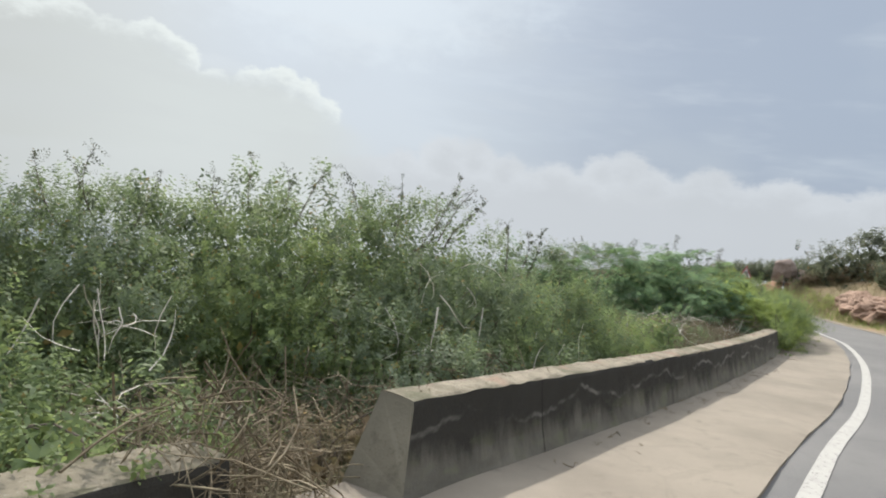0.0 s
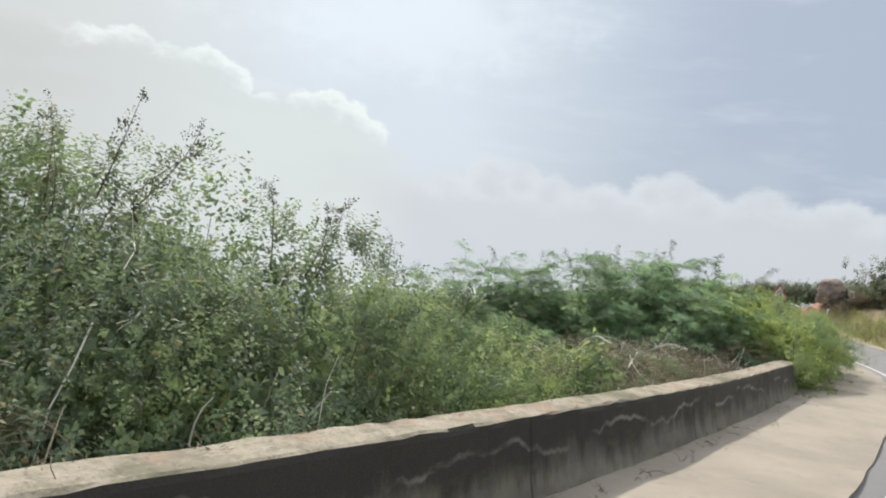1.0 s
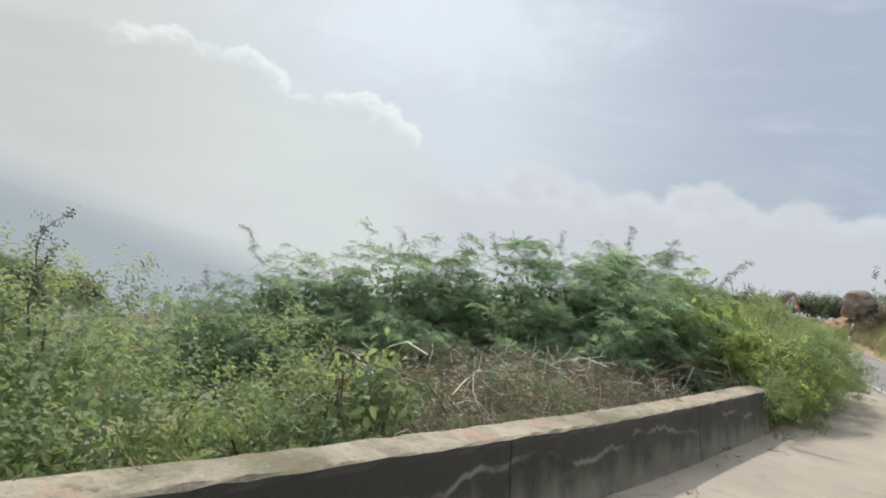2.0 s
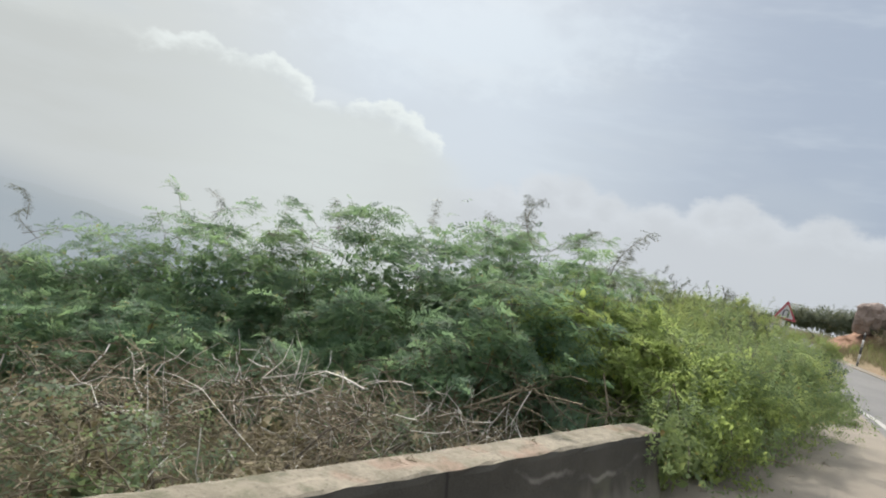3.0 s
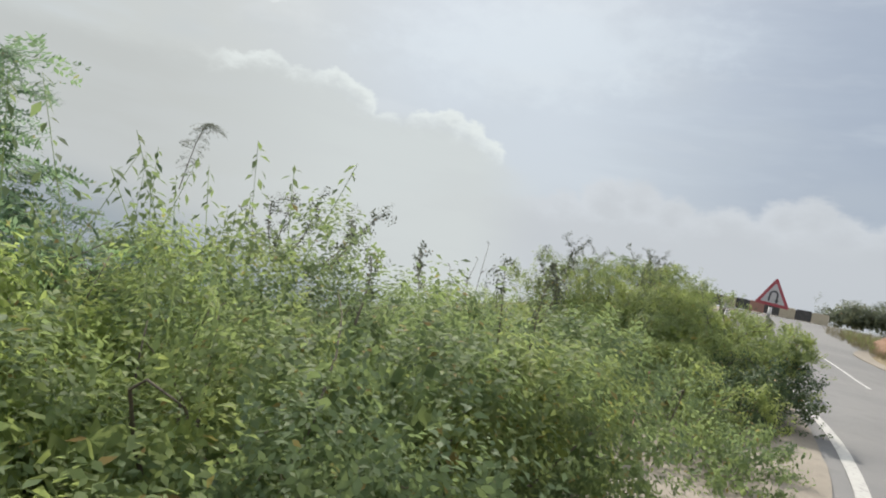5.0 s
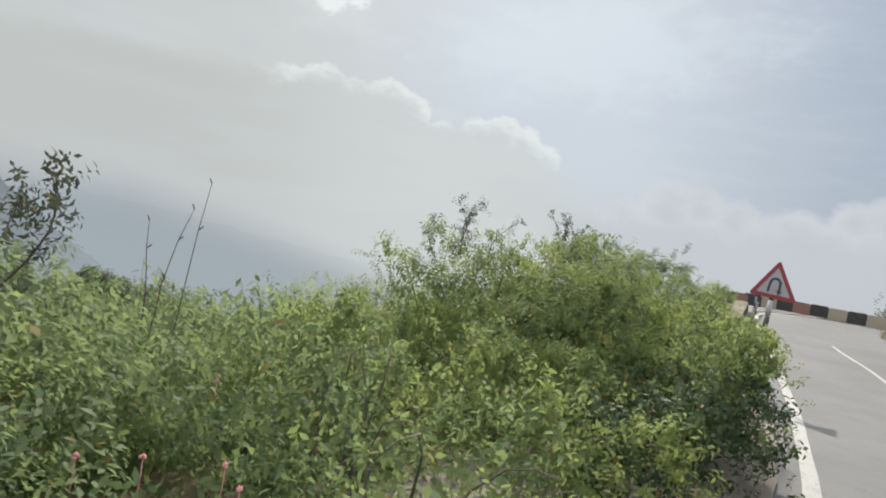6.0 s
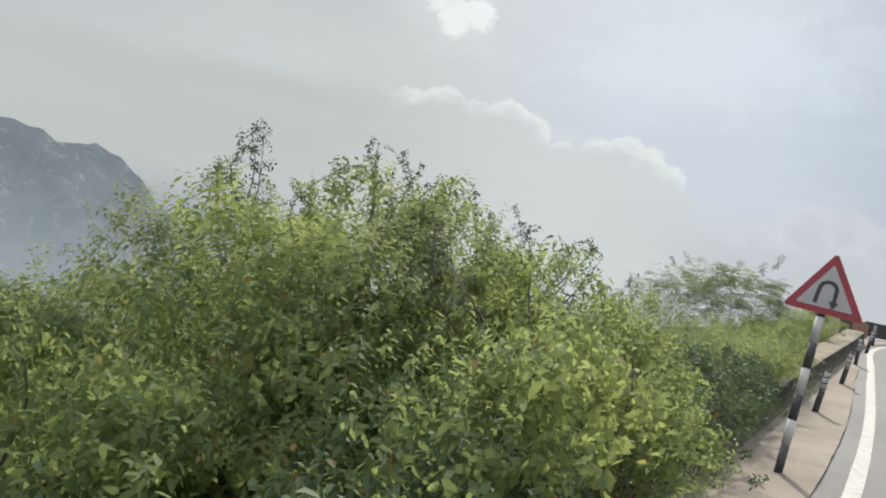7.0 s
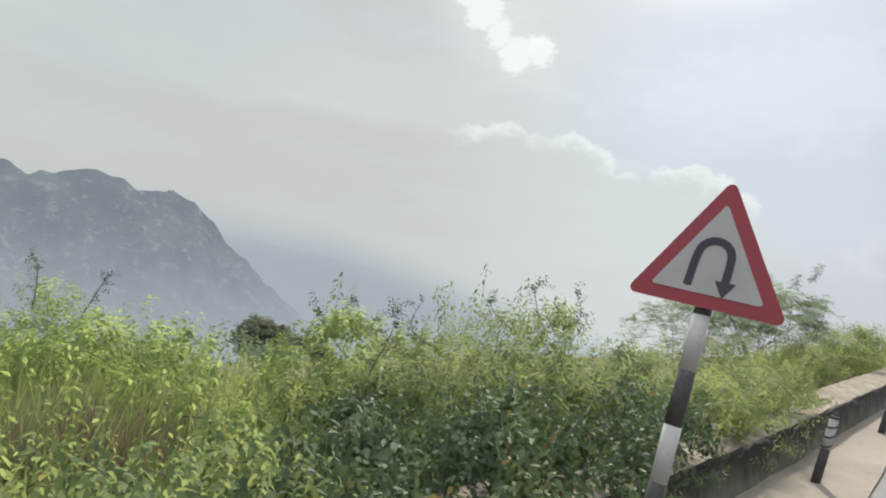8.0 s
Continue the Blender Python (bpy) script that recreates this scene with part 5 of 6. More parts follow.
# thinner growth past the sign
# shade beneath the bright tops is painted in with dark leaves
shrub("ovate", LEAF_SHADE, [(12.7, 33.9, -0.05, 0.8, 1.1, 0.60), (13.3, 33.4, 0.08, 0.55, 1.0, 0.55), (13.5, 35.4, 0.12, 0.5, 0.9, 0.55), (13.2, 32.6, 0.0, 0.5, 0.6, 0.50), (13.82, 32.0, 0.50, 0.42, 0.7, 0.30), (13.92, 33.5, 0.56, 0.42, 0.9, 0.30), (14.05, 35.0, 0.60, 0.38, 0.8, 0.26), (13.98, 31.7, 0.46, 0.22, 0.7, 0.16), (14.08, 32.9, 0.48, 0.22, 0.7, 0.16), (14.22, 34.2, 0.50, 0.22, 0.8, 0.16)], "green bush behind a low concrete wall, coloured dark as in shade", 100, 0.72, (), 10, 24)
shrub("broad", LEAF_BRIGHT, [(12.6, 34.6, 0.35, 0.75, 1.0, 0.55), (12.3, 33.4, 0.05, 0.7, 0.8, 0.62), (13.5, 35.2, 0.5, 0.5, 0.8, 0.42), (13.75, 36.9, 0.3, 0.42, 0.9, 0.42), (13.9, 38.9, 0.34, 0.40, 1.0, 0.42), (14.35, 36.9, 0.66, 0.36, 0.9, 0.25), (14.45, 38.6, 0.80, 0.32, 0.9, 0.24)], "leafy yellow-green weeds along a low concrete wall", 95, 0.72, [(12.6, 33.5, 1.2), (12.3, 34.2, 1.25)], 10, 85)
shrub("bright", LEAF_BRIGHT, [(12.4, 36.7, 0.35, 0.95, 1.2, 0.95), (13.4, 37.3, 0.25, 0.7, 1.2, 0.75)], "yellow-green bush behind the low wall", 95, 0.9, [(12.36, 37.1, 1.6), (12.1, 36.8, 1.55), (11.8, 36.3, 1.4)], 10, 25)
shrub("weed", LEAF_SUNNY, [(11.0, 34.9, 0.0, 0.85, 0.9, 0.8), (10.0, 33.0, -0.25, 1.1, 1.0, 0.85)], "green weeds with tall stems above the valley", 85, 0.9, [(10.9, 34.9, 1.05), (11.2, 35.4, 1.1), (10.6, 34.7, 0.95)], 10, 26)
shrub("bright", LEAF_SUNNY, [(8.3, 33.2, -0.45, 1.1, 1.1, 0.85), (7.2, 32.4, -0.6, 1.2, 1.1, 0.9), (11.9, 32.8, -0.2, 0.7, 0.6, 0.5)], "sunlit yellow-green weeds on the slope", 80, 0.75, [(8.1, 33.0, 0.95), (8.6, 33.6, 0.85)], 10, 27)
shrub("bright", LEAF_BRIGHT, line_of_lobes([(13.75, 40.0), (14.1, 43.5), (14.6, 47.5), (15.0, 51)], 7, 8, 0.75, 0.35, 0.2), "yellow-green low growth on the bank", 70, 1.0, (), 10, 28)
shrub("ferny", LEAF_SCRUB, [(13.2, 48.6, 1.4, 1.3, 1.3, 1.2), (12.2, 49.5, 1.5, 1.4, 1.2, 1.2)], "flat-topped dark feathery thorn tree near the bend", 38, 1.6, [(13.77, 48.46, 3.22), (13.3, 48.6, 2.9), (12.6, 49, 2.85)], 12, 29, "thorn_tree", "tree")
shrub("ferny", LEAF_SCRUB, [(10.6, 52.0, 1.3, 1.6, 1.3, 1.2), (9.4, 52.6, 0.7, 1.5, 1.3, 1.1)], "flat-topped dark feathery thorn tree above the valley", 36, 1.6, [(10.39, 52.0, 2.95), (9.9, 52.2, 2.7)], 12, 30, "thorn_tree", "tree")


# ---- hill side: bushes, boulders, trees ----
def rock(name, c, rad, mat, label, seed, rough=0.28):
    r = np.random.default_rng(seed)
    bm = bmesh.new()
    bmesh.ops.create_icosphere(bm, subdivisions=4, radius=1)
    axes = unit(r.normal(0, 1, (14, 3)))
    cuts = r.uniform(0.62, 0.95, 14)
    lie = unit(np.array([0.35, 0.85, 0.45]) + r.normal(0, 0.12, 3)) * 0.5
    for v in bm.verts:
        d = np.array(v.co[:])
        k = min([1.0] + [q / (d @ a) for a, q in zip(axes, cuts) if d @ a > 0.05])
        k *= 1 + rough * 0.35 * noise.noise(v.co * 2.4 + Vector((seed, 0, 0))) + rough * 0.15 * noise.noise(v.co * 7)
        if rough > 0.6:  # split along steep joints
            q = 6.0 * (d @ lie) + 1.2 * noise.noise(v.co * 1.7)
            k *= 1 - 0.16 * max(0.0, 1 - 5 * abs(q - round(q)))
        v.co = Vector((d[0] * rad[0] * k, d[1] * rad[1] * k, d[2] * rad[2] * k))
    ob = part(name, bm, mat, None, "", False)
    ob.location = c
    return tagged(ob, label, "rock")


for k, (x, y, w) in enumerate(((22.7, 36.6, 1.15), (22.5, 33.7, 1.3), (22.2, 30.8, 1.2), (21.8, 27.8, 1.2))):
    rock("rock_outcrop", (x, y, float(land(x, y)) + 0.1), (w * 0.9, w * 1.7, w * 0.8), ROCK, "cut face of cracked reddish rock beside the road", 20 + k, 0.7)
bank_z = float(land(22.9, 45.4))
bank = rock("earth_bank", (23.2, 45.6, bank_z + 0.1), (1.9, 2.2, 1.25), RED_SOIL, "steep bank of bare red earth below a boulder", 41, 0.5)
rock("boulder", (22.6, 44.8, 2.4), (0.80, 0.9, 0.95), BOULDER, "weathered pinkish granite boulder on an earth bank", 31, 0.5)
rock("boulder", (23.55, 44.5, 2.15), (0.65, 0.7, 0.55), BOULDER, "rounded reddish granite boulder on an earth bank", 32, 0.5)
for k, (x, y, s) in enumerate(((23.6, 43.4, 0.75), (24.9, 42.6, 0.9), (22.4, 42.9, 0.5), (26.2, 41.2, 0.9))):
    z = float(land(x, y))
    shrub("bright", LEAF_DRY, [(x, y, z + 0.4 * s, s, s, 0.7 * s), (x + 0.8 * s, y + 0.3 * s, z + 0.4 * s, 0.8 * s, 0.8 * s, 0.6 * s)], "withered reddish-brown scrub on the bank", 34, 1.5, (), 6, 60 + k, group="withered scrub on the bank")

hill_spots = [(27.8, 40.3, 1.9), (29.6, 43.0, 1.6), (25.5, 33, 1.4), (27, 36.5, 1.8), (29, 40, 1.9), (31, 44, 1.7), (25.3, 38.4, 1.0), (24.6, 43.4, 1.55), (26.6, 42.4, 1.9), (23.3, 44.0, 0.85), (24.2, 29, 1.3), (25, 24, 1.6), (36, 42, 2.0), (31, 36, 2.2), (28.5, 30, 2.0)]
for k, (x, y, s) in enumerate(hill_spots):
    z = float(land(x, y))
    shrub("coarse", LEAF_FAR, [(x, y, z + 0.7 * s, s, s, 0.9 * s), (x + 0.9 * s, y + 0.5 * s, z + 0.6 * s, 0.8 * s, 0.8 * s, 0.8 * s)],
          "olive-green hillside scrub among red earth", 20, 0.62, (), 8, 40 + k, group="bushes on the hillside")
for k, (x, y, s, z) in enumerate(((25.6, 63.0, 1.25, 2.0), (27.4, 64.2, 1.6, 2.15), (29.6, 65.0, 1.5, 2.35), (31.8, 66.0, 1.9, 2.5), (34.5, 67.0, 2.2, 2.8), (38.0, 70.0, 2.5, 3.2), (36.0, 62.0, 2.0, 2.9))):
    shrub("coarse", LEAF_FAR, [(x, y, z, s, s, 0.42 * s), (x + 0.8 * s, y + 0.4, z - 0.2, 0.9 * s, 0.9 * s, 0.40 * s), (x - 0.5 * s, y - 0.3, z - 0.35, 0.7 * s, 0.7 * s, 0.35 * s)], "dark green flat-topped tree beyond the bend", 26, 0.57, (), 8, 70 + k, "tree", "tree", group="trees beyond the bend")
for k, (x, y, s) in enumerate(((-82, 118, 4.2), (-73, 119, 3.2), (-88, 121, 3.5))):
    shrub("coarse", LEAF_FAR, [(x, y, -19.5, s, s, 0.8 * s), (x + s, y, -20.3, 0.8 * s, 0.8 * s, 0.7 * s)], "dark green tree on a lower spur", 8, 2.2, (), 8, 80 + k, "tree", "tree", group="trees on the lower spur")


# ---- dead brush, twigs, vines ----
def twig_pile(name, spots, count, mat, label, seed, length=(0.25, 1.0), thick=0.006, spread_z=0.25, flat=0.35):
    """Dry stems lying criss-cross: spots are (x, y, z, radius). A few hundred at most are stems of their own."""
    r = np.random.default_rng(seed)
    single = count <= 120 and mat is PALE_TWIG
    if single:
        heap_base = tagged(new(name), label, "dead branches")
        heap_base.location = (spots[0][0], spots[0][1], float(land(spots[0][0], spots[0][1])))
        away = np.array(heap_base.location)
    bm = bmesh.new()
    for k in range(count):
        x, y, z, rad = spots[r.integers(len(spots))]
        a, q = r.uniform(0, 6.283), rad * math.sqrt(r.uniform(0, 1))
        p = np.array([x + q * math.cos(a), y + q * math.sin(a), z + r.uniform(-1, 1) * spread_z * (1.1 - q / (rad + 0.01) * 0.6)])
        d = unit(np.array([r.normal(), r.normal(), flat * r.normal() + 0.15]))
        ln = r.uniform(*length)
        kink = r.normal(0, 0.12 * ln, 3)
        pts = [tuple(p + d * ln * (u - 0.5) + kink * math.sin(math.pi * u) + r.normal(0, 0.012, 3)) for u in np.linspace(0, 1, 5)]
        w = thick * r.uniform(0.5, 1.5)
        tube(bm, pts, [w, w * 0.9, w * 0.8, w * 0.6, w * 0.3], 3, closed=False)
        if r.uniform() < 0.45:
            b = np.array(pts[2])
            e = b + unit(d + r.normal(0, 0.7, 3)) * ln * 0.4
            tube(bm, [tuple(b), tuple((b + e) / 2 + r.normal(0, 0.02, 3)), tuple(e)], [w * 0.6, w * 0.45, w * 0.2], 3, closed=False)
        if single:
            bmesh.ops.translate(bm, verts=bm.verts, vec=Vector(-away))
            part("stem", bm, mat, heap_base)
            bm = bmesh.new()
    if single:
        bm.free()
        return heap_base
    return tagged(part(name, bm, mat), label, "dead branches", kind="stuff")


def behind(s, off, z, rad):
    """A place behind the parapet: s metres along it, off metres back from its front."""
    x, y = -0.04 + 0.571 * s, 4.27 + 0.821 * s
    return (x - 0.821 * off, y + 0.571 * off, z, rad)


pile = [behind(s, off, z, rad) for s, off, z, rad in ((8.6, 1.0, 0.18, 0.7), (9.6, 1.1, 0.22, 0.75), (10.6, 1.1, 0.24, 0.75), (11.6, 1.1, 0.26, 0.75), (12.6, 1.1, 0.20, 0.7), (13.4, 1.0, 0.18, 0.55), (9.4, 2.1, 0.12, 0.8), (11.0, 2.2, 0.20, 0.8), (12.4, 2.0, 0.24, 0.7))]
twig_pile("brush_pile", pile[:5] + pile[6:8], 1700, TWIG, "heap of cut dry brown brushwood behind the parapet", 1, (0.12, 0.6), 0.0034, 0.32)
twig_pile("brush_pile", pile[:5] + pile[6:], 100, PALE_TWIG, "bleached dry stems lying on the brush heap", 2, (0.25, 0.9), 0.0055, 0.36, 0.7)
twig_pile("dead_brush", pile[4:6] + [pile[8]], 110, PALE_TWIG, "pale dead stems standing in the shade of a thorn bush", 8, (0.2, 0.7), 0.0045, 0.30, 1.5)
twig_pile("dead_brush", pile[4:6] + [pile[8]], 260, TWIG, "loose brown stems at the end of the brush heap", 9, (0.15, 0.6), 0.004, 0.22, 0.8)
heap = [(x, y, z - 0.50, r_ * 0.95, r_ * 0.95, 0.55) for x, y, z, r_ in pile]
shrub("bright", STRAW, heap, "withered brown leaves and stems under the brush heap", 20, 0.8, (), 10, 90, "withered_brush", "dead plants")
shrub("weed", LEAF_WEED, [(-1.35, 2.75, 0.30, 0.45, 0.42, 0.34), (-2.3, 1.9, 0.25, 0.5, 0.5, 0.40)], "small weeds hanging over the end of a parapet", 90, 0.6, (), 6, 94)
shrub("weed", LEAF_SCRUB, [(x, y, z - 0.30, r_ * 0.8, r_ * 0.8, 0.5) for x, y, z, r_ in pile[0:5:2]], "green creeper growing through the brush heap", 85, 0.6, [(5.3, 14.9, 0.75), (4.4, 13.6, 0.7)], 8, 91, core=0.3)
shrub("bright", LEAF_DRY, [(-0.75, 4.55, -0.15, 0.42, 0.45, 0.34), (-1.1, 4.0, -0.25, 0.45, 0.4, 0.3), (-0.35, 5.0, -0.05, 0.35, 0.4, 0.36)], "withered brown vines heaped between two walls", 60, 0.6, (), 6, 84, "withered_vines", "dead plants")
twig_pile("dry_vines", [(-0.75, 3.25, 0.15, 0.35), (-0.95, 3.0, 0.42, 0.3), (-0.8, 5.6, 0.0, 0.8), (-0.2, 5.3, -0.05, 0.6), (-1.2, 5.0, -0.15, 0.8), (-1.8, 4.6, -0.1, 0.7), (0.5, 6.1, 0.2, 0.5), (-0.9, 4.3, -0.2, 0.5)], 900, TWIG, "tangle of dry vines and stalks beside the parapet end", 3, (0.25, 0.9), 0.005, 0.4, 0.9)
twig_pile("bare_twigs", [(-2.6, 4.8, 0.55, 0.35), (-2.2, 5.0, 0.5, 0.3), (-1.8, 4.4, 0.1, 0.5), (-1.4, 4.0, 0.1, 0.4)], 26, PALE_TWIG, "bleached bare twigs standing out of the creeper", 4, (0.3, 0.7), 0.006, 0.15, 1.6)
twig_pile("bare_twigs", [(0.3, 7.0, 0.9, 0.7), (1.2, 7.4, 0.4, 0.6), (0.0, 6.6, 0.4, 0.6)], 24, PALE_TWIG, "pale dead branches in the scrub", 5, (0.4, 0.9), 0.008, 0.5, 1.2)
twig_pile("dry_brush", [(6.6, 16.6, 0.35, 0.7), (7.4, 16.4, 0.3, 0.6), (8.2, 17.2, 0.2, 0.6), (9.2, 18.2, 0.1, 0.5)], 260, TWIG, "dry stems under the thorn bush", 6, (0.3, 0.9), 0.006, 0.4, 1.0)
twig_pile("litter_twigs", [behind(s, -0.35 - 0.12 * math.sin(s * 3), -0.035, 0.35) for s in np.arange(1.5, 15.5, 1.0)] + [(10.1, 18.2, -0.03, 0.5), (10.8, 19.2, -0.02, 0.5)], 150, TWIG, "dry twigs and leaf litter on the concrete shoulder", 7, (0.05, 0.22), 0.004, 0.012, 0.05)


def bare_stem(points):
    bm = bmesh.new()
    tube(bm, points, list(np.linspace(0.006, 0.0025, len(points))), 4)
    for k in range(1, len(points)):
        p = Vector(points[k])
        q = p + Vector((0.03 * (-1) ** k, 0.01, 0.035))
        tube(bm, [tuple(p), tuple(q)], [0.004, 0.006], 4)
    tagged(part("dry_weed", bm, BARK), "thin bare weed with dry buds beside a wall", "weed", "bare weeds by the wall")


bare_stem([(9.62, 25.08, 0.3), (9.6, 25.07, 0.8), (9.55, 25.06, 1.1), (9.53, 25.06, 1.31)])
bare_stem([(9.66, 25.1, 0.3), (9.70, 25.11, 0.87), (9.76, 25.13, 1.2), (9.83, 25.16, 1.45)])
bare_stem([(9.84, 25.14, 0.3), (9.86, 25.16, 0.82), (9.89, 25.17, 1.3), (9.92, 25.19, 1.66)])


twig_pile("litter_twigs", [behind(s, 0.13, 0.52 - 0.0065 * min(s, 8), 0.12) for s in np.arange(0.3, 14.4, 0.6)], 130, TWIG, "dry twigs and straw lying on a wall top", 10, (0.04, 0.2), 0.003, 0.006, 0.04)


def dead_bough():
    bm = bmesh.new()
    tube(bm, [(3.2, 11.4, 1.02), (3.52, 11.5, 0.87), (3.77, 11.63, 0.66), (4.05, 11.75, 0.60), (4.30, 11.9, 0.54), (4.5, 12.0, 0.30)], [0.003, 0.004, 0.0048, 0.0056, 0.007, 0.009], 6)
    tube(bm, [(3.77, 11.63, 0.66), (3.75, 11.5, 0.74), (3.72, 11.4, 0.70)], [0.005, 0.004, 0.002], 5)
    tube(bm, [(4.05, 11.75, 0.60), (3.85, 11.85, 0.66), (3.6, 11.9, 0.62)], [0.006, 0.004, 0.002], 5)
    tagged(part("dead_bough", bm, TWIG), "bare dead bough leaning out of the brush heap", "dead branch")


dead_bough()


# ---- grass ----
def grass(name, boxes, count, mat, label, seed, size=1.0, kind="grass", level=None):
    r = np.random.default_rng(seed)
    at = []
    for x0, y0, x1, y1, w in boxes:
        n = int(count * w)
        x, y = r.uniform(x0, x1, n), r.uniform(y0, y1, n)
        clear = (y > 19) | (0.571 * (y - 4.27) - 0.821 * (x + 0.04) > 0.75)  # behind the parapet
        at.append(np.stack([x, y, land(x, y) if level is None else level + r.uniform(-0.12, 0.12, n)], 1)[clear | (x > 12)])
    at = np.concatenate(at)
    co = place_sprigs(kind, at, np.array([0, 0, 1.0]) + r.normal(0, 0.18, at.shape), size * r.uniform(0.6, 1.4, len(at)), r)
    return tagged(leaves_mesh(name, co, mat), label, "grass", kind="stuff")


grass("grass", [(7.5, 31.0, 13.4, 38.5, 0.5), (13.0, 38.0, 14.4, 52.0, 0.35), (5, 24, 10.5, 30, 0.25)], 2700, GRASS, "tall green and yellow grass between the bushes", 1, 1.3)
grass("dry_grass", [(21.3, 36, 27, 52, 0.6), (21.5, 18, 26, 36, 0.25), (13.4, 43, 14.6, 53, 0.08), (13.8, 37.5, 14.2, 40.0, 0.08), (14.1, 40.0, 14.6, 43.0, 0.10), (14.5, 43.0, 15.1, 46.0, 0.10), (9.0, 31.6, 10.4, 33.2, 0.04)], 2300, STRAW, "dry tan grass on the verge and hillside", 2, 1.05)
grass("dry_grass", [(20.9, 41, 23, 50, 0.4), (21.2, 24, 22.6, 41, 0.3)], 1700, STRAW, "dry tan roadside grass", 3, 1.2)
grass("grass", [(21.3, 38, 23, 50, 0.5), (20.9, 26, 23.0, 40, 0.6)], 1400, GRASS, "green tufts in dry roadside grass", 13, 1.1)


def slope_scrub(count, seed):
    """Scrub over the whole slope below the road, too many plants to tell apart."""
    r = np.random.default_rng(seed)
    s = r.integers(60, 400, count)
    d = 13 + 98 * r.uniform(0, 1, count) ** 1.9
    p = EDGE[s]
    t = unit(np.gradient(EDGE, axis=0)[s])
    x, y = p[:, 0] - t[:, 1] * d + r.normal(0, 1.5, count) * (1 + d * 0.1), p[:, 1] + t[:, 0] * d + r.normal(0, 1.5, count) * (1 + d * 0.1)
    ok = off_edge(x, y) > 11.0
    at = np.stack([x, y, land(x, y)], 1)[ok]
    size = (0.8 + 0.035 * d[ok]) * r.uniform(0.6, 1.4, len(at))
    at[:, 2] += r.uniform(0, 0.8, len(at)) * size
    co = place_sprigs("weed", at, np.array([0.2, -0.2, 0.8]) + r.normal(0, 0.5, at.shape), 1.9 * size, r)
    tagged(leaves_mesh("slope_scrub", co, LEAF_SCRUB), "mixed green scrub covering the slope below", "scrub", kind="stuff")


slope_scrub(2900, 4)
grass("undergrowth", [(-6, 7.5, 3.5, 18, 0.5), (0, 19.5, 9, 32, 0.5), (8, 36, 13.6, 52, 0.35)], 1300, LEAF_SCRUB, "low leafy undergrowth covering the slope", 15, 1.5, "weed")


grass("grass", [(8.2, 30.8, 11.6, 34.4, 1.0), (11.0, 34.6, 12.8, 37.5, 0.2)], 1500, GRASS, "tall sunlit green grass on the slope", 9, 1.9)
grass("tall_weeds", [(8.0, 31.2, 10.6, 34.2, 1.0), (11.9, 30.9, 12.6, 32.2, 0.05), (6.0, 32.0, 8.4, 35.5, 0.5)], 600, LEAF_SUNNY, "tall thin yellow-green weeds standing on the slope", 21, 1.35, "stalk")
grass("tall_weeds", [(11.2, 33.2, 12.2, 35.0, 0.3), (12.4, 35.6, 13.9, 39.0, 0.6)], 300, LEAF_BRIGHT, "upright leafy green weeds between the bushes", 22, 1.2, "stalk")
grass("tall_weeds", [(8.0, 22.0, 10.4, 24.4, 0.5), (10.0, 28.0, 12.8, 30.4, 0.7), (7.0, 24.4, 11.0, 28.0, 0.6)], 300, LEAF_WEED, "upright leafy weeds among the thicket", 23, 1.8, "stalk")
grass("grass", [(11.2, 27.4, 12.0, 28.6, 1.0)], 260, GRASS, "clump of tall bright green grass among the weeds", 6, 1.6)
grass("dry_grass", [(11.0, 31.6, 11.9, 32.4, 1.0), (10.4, 32.0, 11.2, 32.8, 0.8)], 400, STRAW, "clump of dry tan grass among green weeds", 7, 1.6)


grass("tall_weeds", [(9.0, 19.3, 10.2, 20.3, 1.0)], 26, LEAF_WEED, "upright weeds standing out of a roadside bush", 24, 1.2, "stalk", 0.86)
grass("tall_weeds", [(11.4, 33.9, 11.9, 34.4, 0.3), (12.1, 34.3, 12.7, 35.0, 1.0), (12.8, 34.6, 13.4, 35.4, 1.0)], 13, LEAF_WEED, "upright leafy weeds on the skyline of the slope", 25, 1.3, "stalk", 0.46)


def blossoms(name, spots, mat, label, seed):
    """Small round flower heads."""
    r = np.random.default_rng(seed)
    for x, y, z in spots:
        bm = bmesh.new()
        for _ in range(9):
            d = unit(r.normal(0, 1, 3) + np.array([0, 0, 0.5])) * 0.010
            bmesh.ops.create_icosphere(bm, subdivisions=1, radius=0.0065, matrix=Matrix.Translation(d))
        tube(bm, [(0, 0, -0.14), (0.004, 0, -0.07), (0, 0, 0)], [0.003, 0.003, 0.002], 4)
        ob = part(name, bm, mat)
        ob.location = (x, y, z - 0.15)
        tagged(ob, label, "flower", "flowers among the weeds")


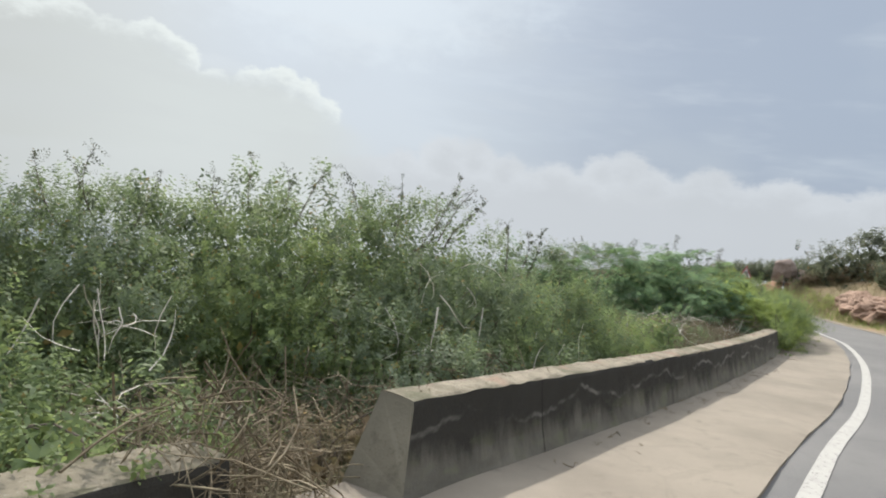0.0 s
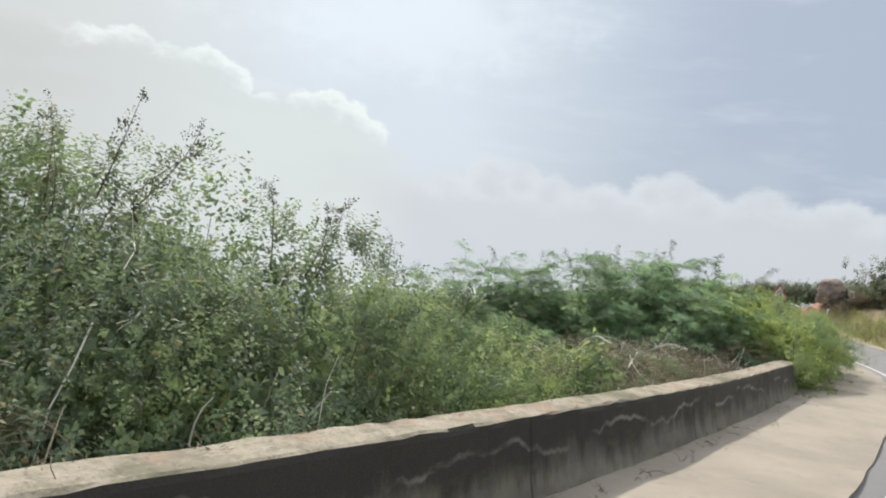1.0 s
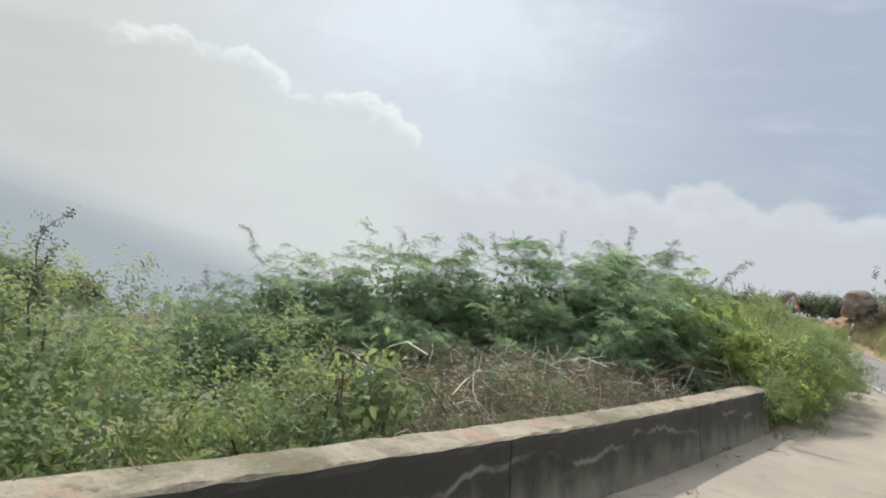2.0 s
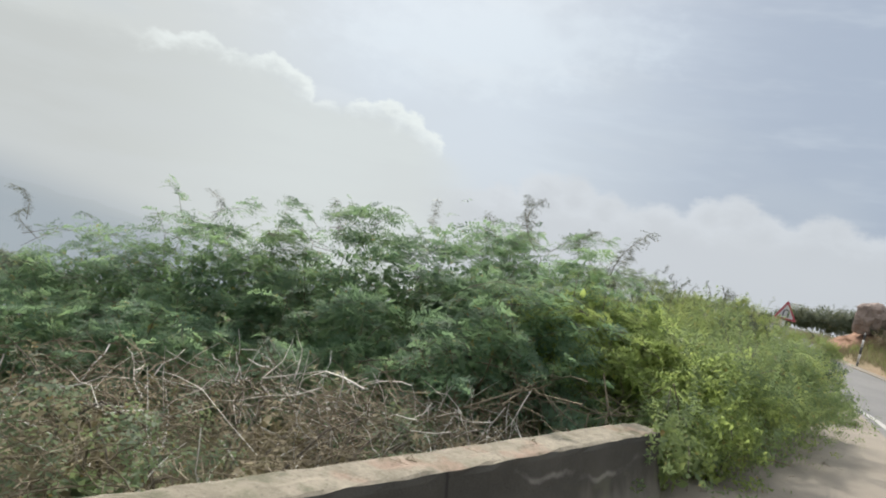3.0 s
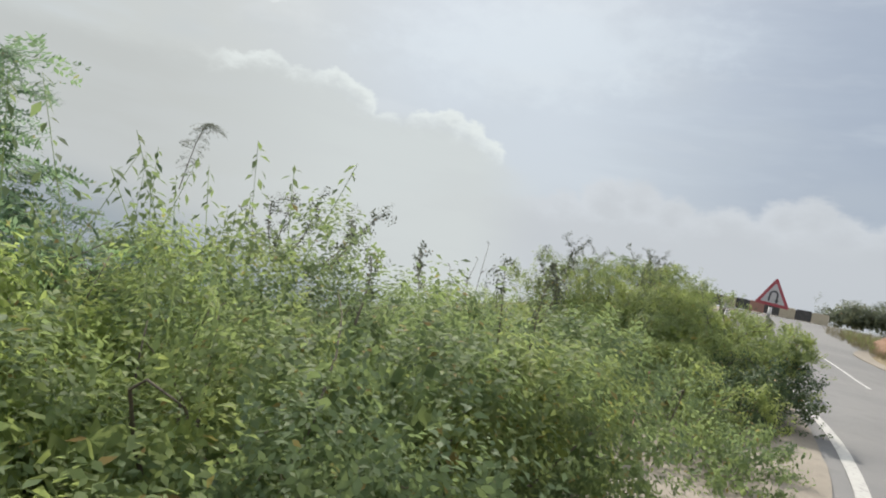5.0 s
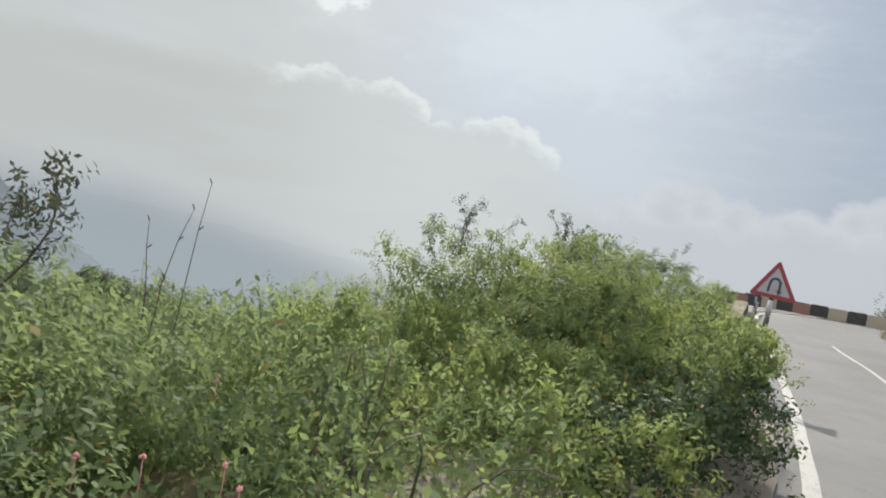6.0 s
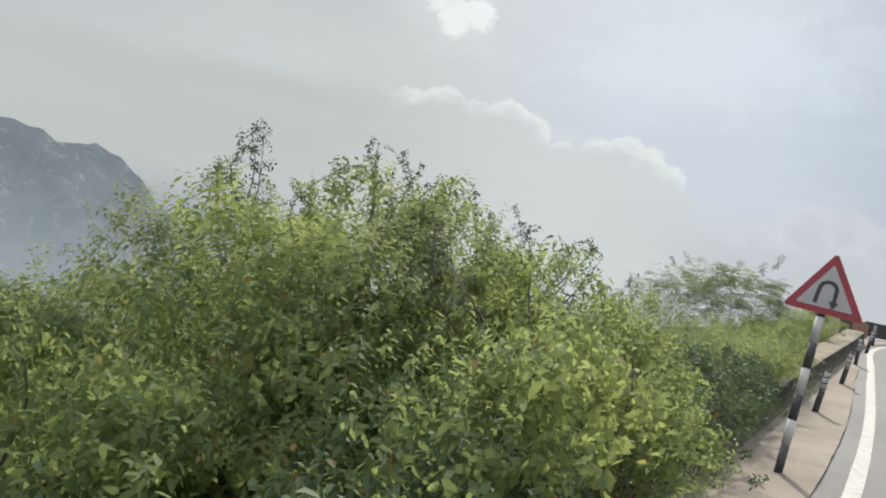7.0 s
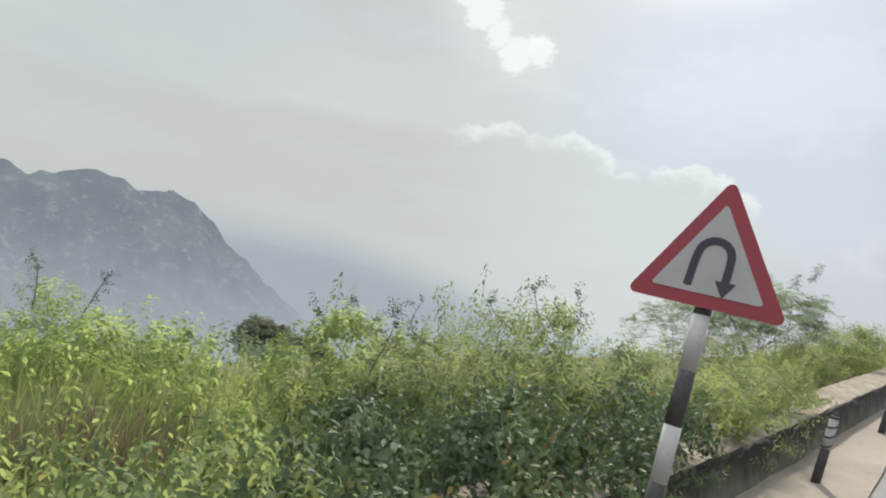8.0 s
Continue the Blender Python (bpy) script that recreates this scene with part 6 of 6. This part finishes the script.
# ---- distance ----
def ridge(name, profile, radius, foot, mat, label, seed, rows=26):
    """A hill range far away: profile of azimuth and elevation in degrees, seen from the road."""
    pr = np.array(profile, float)
    a = np.linspace(pr[0, 0], pr[-1, 0], 220)
    e = np.interp(a, pr[:, 0], pr[:, 1])
    co = []
    for j in range(rows):
        v = j / (rows - 1)
        for k, (q, t) in enumerate(zip(a, e)):
            top = radius * math.tan(radians(t)) + 2
            rough = noise.noise(Vector((q * 0.35, v * 5, seed))) * 0.05 + noise.noise(Vector((q * 1.3, v * 16, seed))) * 0.022
            d = radius * (1 - 0.38 * (1 - v) + rough * (1 - v * 0.4))
            z = foot + (top - foot) * v ** 1.15 + radius * 0.006 * noise.noise(Vector((q * 1.1, v * 9, seed + 4)))
            co.append((15 + d * math.sin(radians(q)), 28 + d * math.cos(radians(q)), z))
    n = len(a)
    quads = [(j * n + k, j * n + k + 1, (j + 1) * n + k + 1, (j + 1) * n + k) for j in range(rows - 1) for k in range(n - 1)]
    me = bpy.data.meshes.new(name)
    me.from_pydata(co, [], quads)
    me.materials.append(mat)
    me.polygons.foreach_set("use_smooth", [True] * len(me.polygons))
    return tagged(new(name, me), label, "mountain", kind="structure")


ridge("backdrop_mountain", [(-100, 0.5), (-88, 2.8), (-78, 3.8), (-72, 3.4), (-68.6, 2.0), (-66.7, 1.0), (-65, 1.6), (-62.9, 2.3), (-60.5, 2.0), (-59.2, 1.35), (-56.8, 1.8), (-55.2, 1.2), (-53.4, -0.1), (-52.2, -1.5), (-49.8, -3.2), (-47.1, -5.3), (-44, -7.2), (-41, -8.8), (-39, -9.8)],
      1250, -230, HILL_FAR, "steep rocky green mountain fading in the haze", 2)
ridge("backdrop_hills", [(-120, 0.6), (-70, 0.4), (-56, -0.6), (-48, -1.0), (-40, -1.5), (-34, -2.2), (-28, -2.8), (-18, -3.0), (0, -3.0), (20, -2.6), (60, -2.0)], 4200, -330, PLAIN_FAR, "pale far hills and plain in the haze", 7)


PINK = paint_material("petal_pink", (0.62, 0.26, 0.30), (0.70, 0.45, 0.42), 0.3, 0.7, 30)
PALE = paint_material("petal_pale", (0.66, 0.62, 0.55), (0.60, 0.48, 0.40), 0.3, 0.7, 30)
blossoms("flower_head", [(11.42, 23.16, 0.66), (11.78, 23.3, 0.60), (11.62, 23.42, 0.62), (11.25, 23.0, 0.66), (11.02, 22.3, 0.72), (10.75, 24.5, 0.62), (11.2, 24.9, 0.60), (11.5, 25.6, 0.62), (12.8, 28.0, 0.95), (12.5, 27.4, 0.75), (12.1, 26.5, 0.58)], PINK, "small pink flower head on a thin stalk", 1)
blossoms("flower_head", [(11.9, 25.9, 0.62), (10.6, 25.9, 0.52), (12.9, 29.0, 1.15), (13.3, 34.6, 0.9), (12.7, 33.3, 0.95)], PALE, "small pale flower head on a thin stalk", 2)
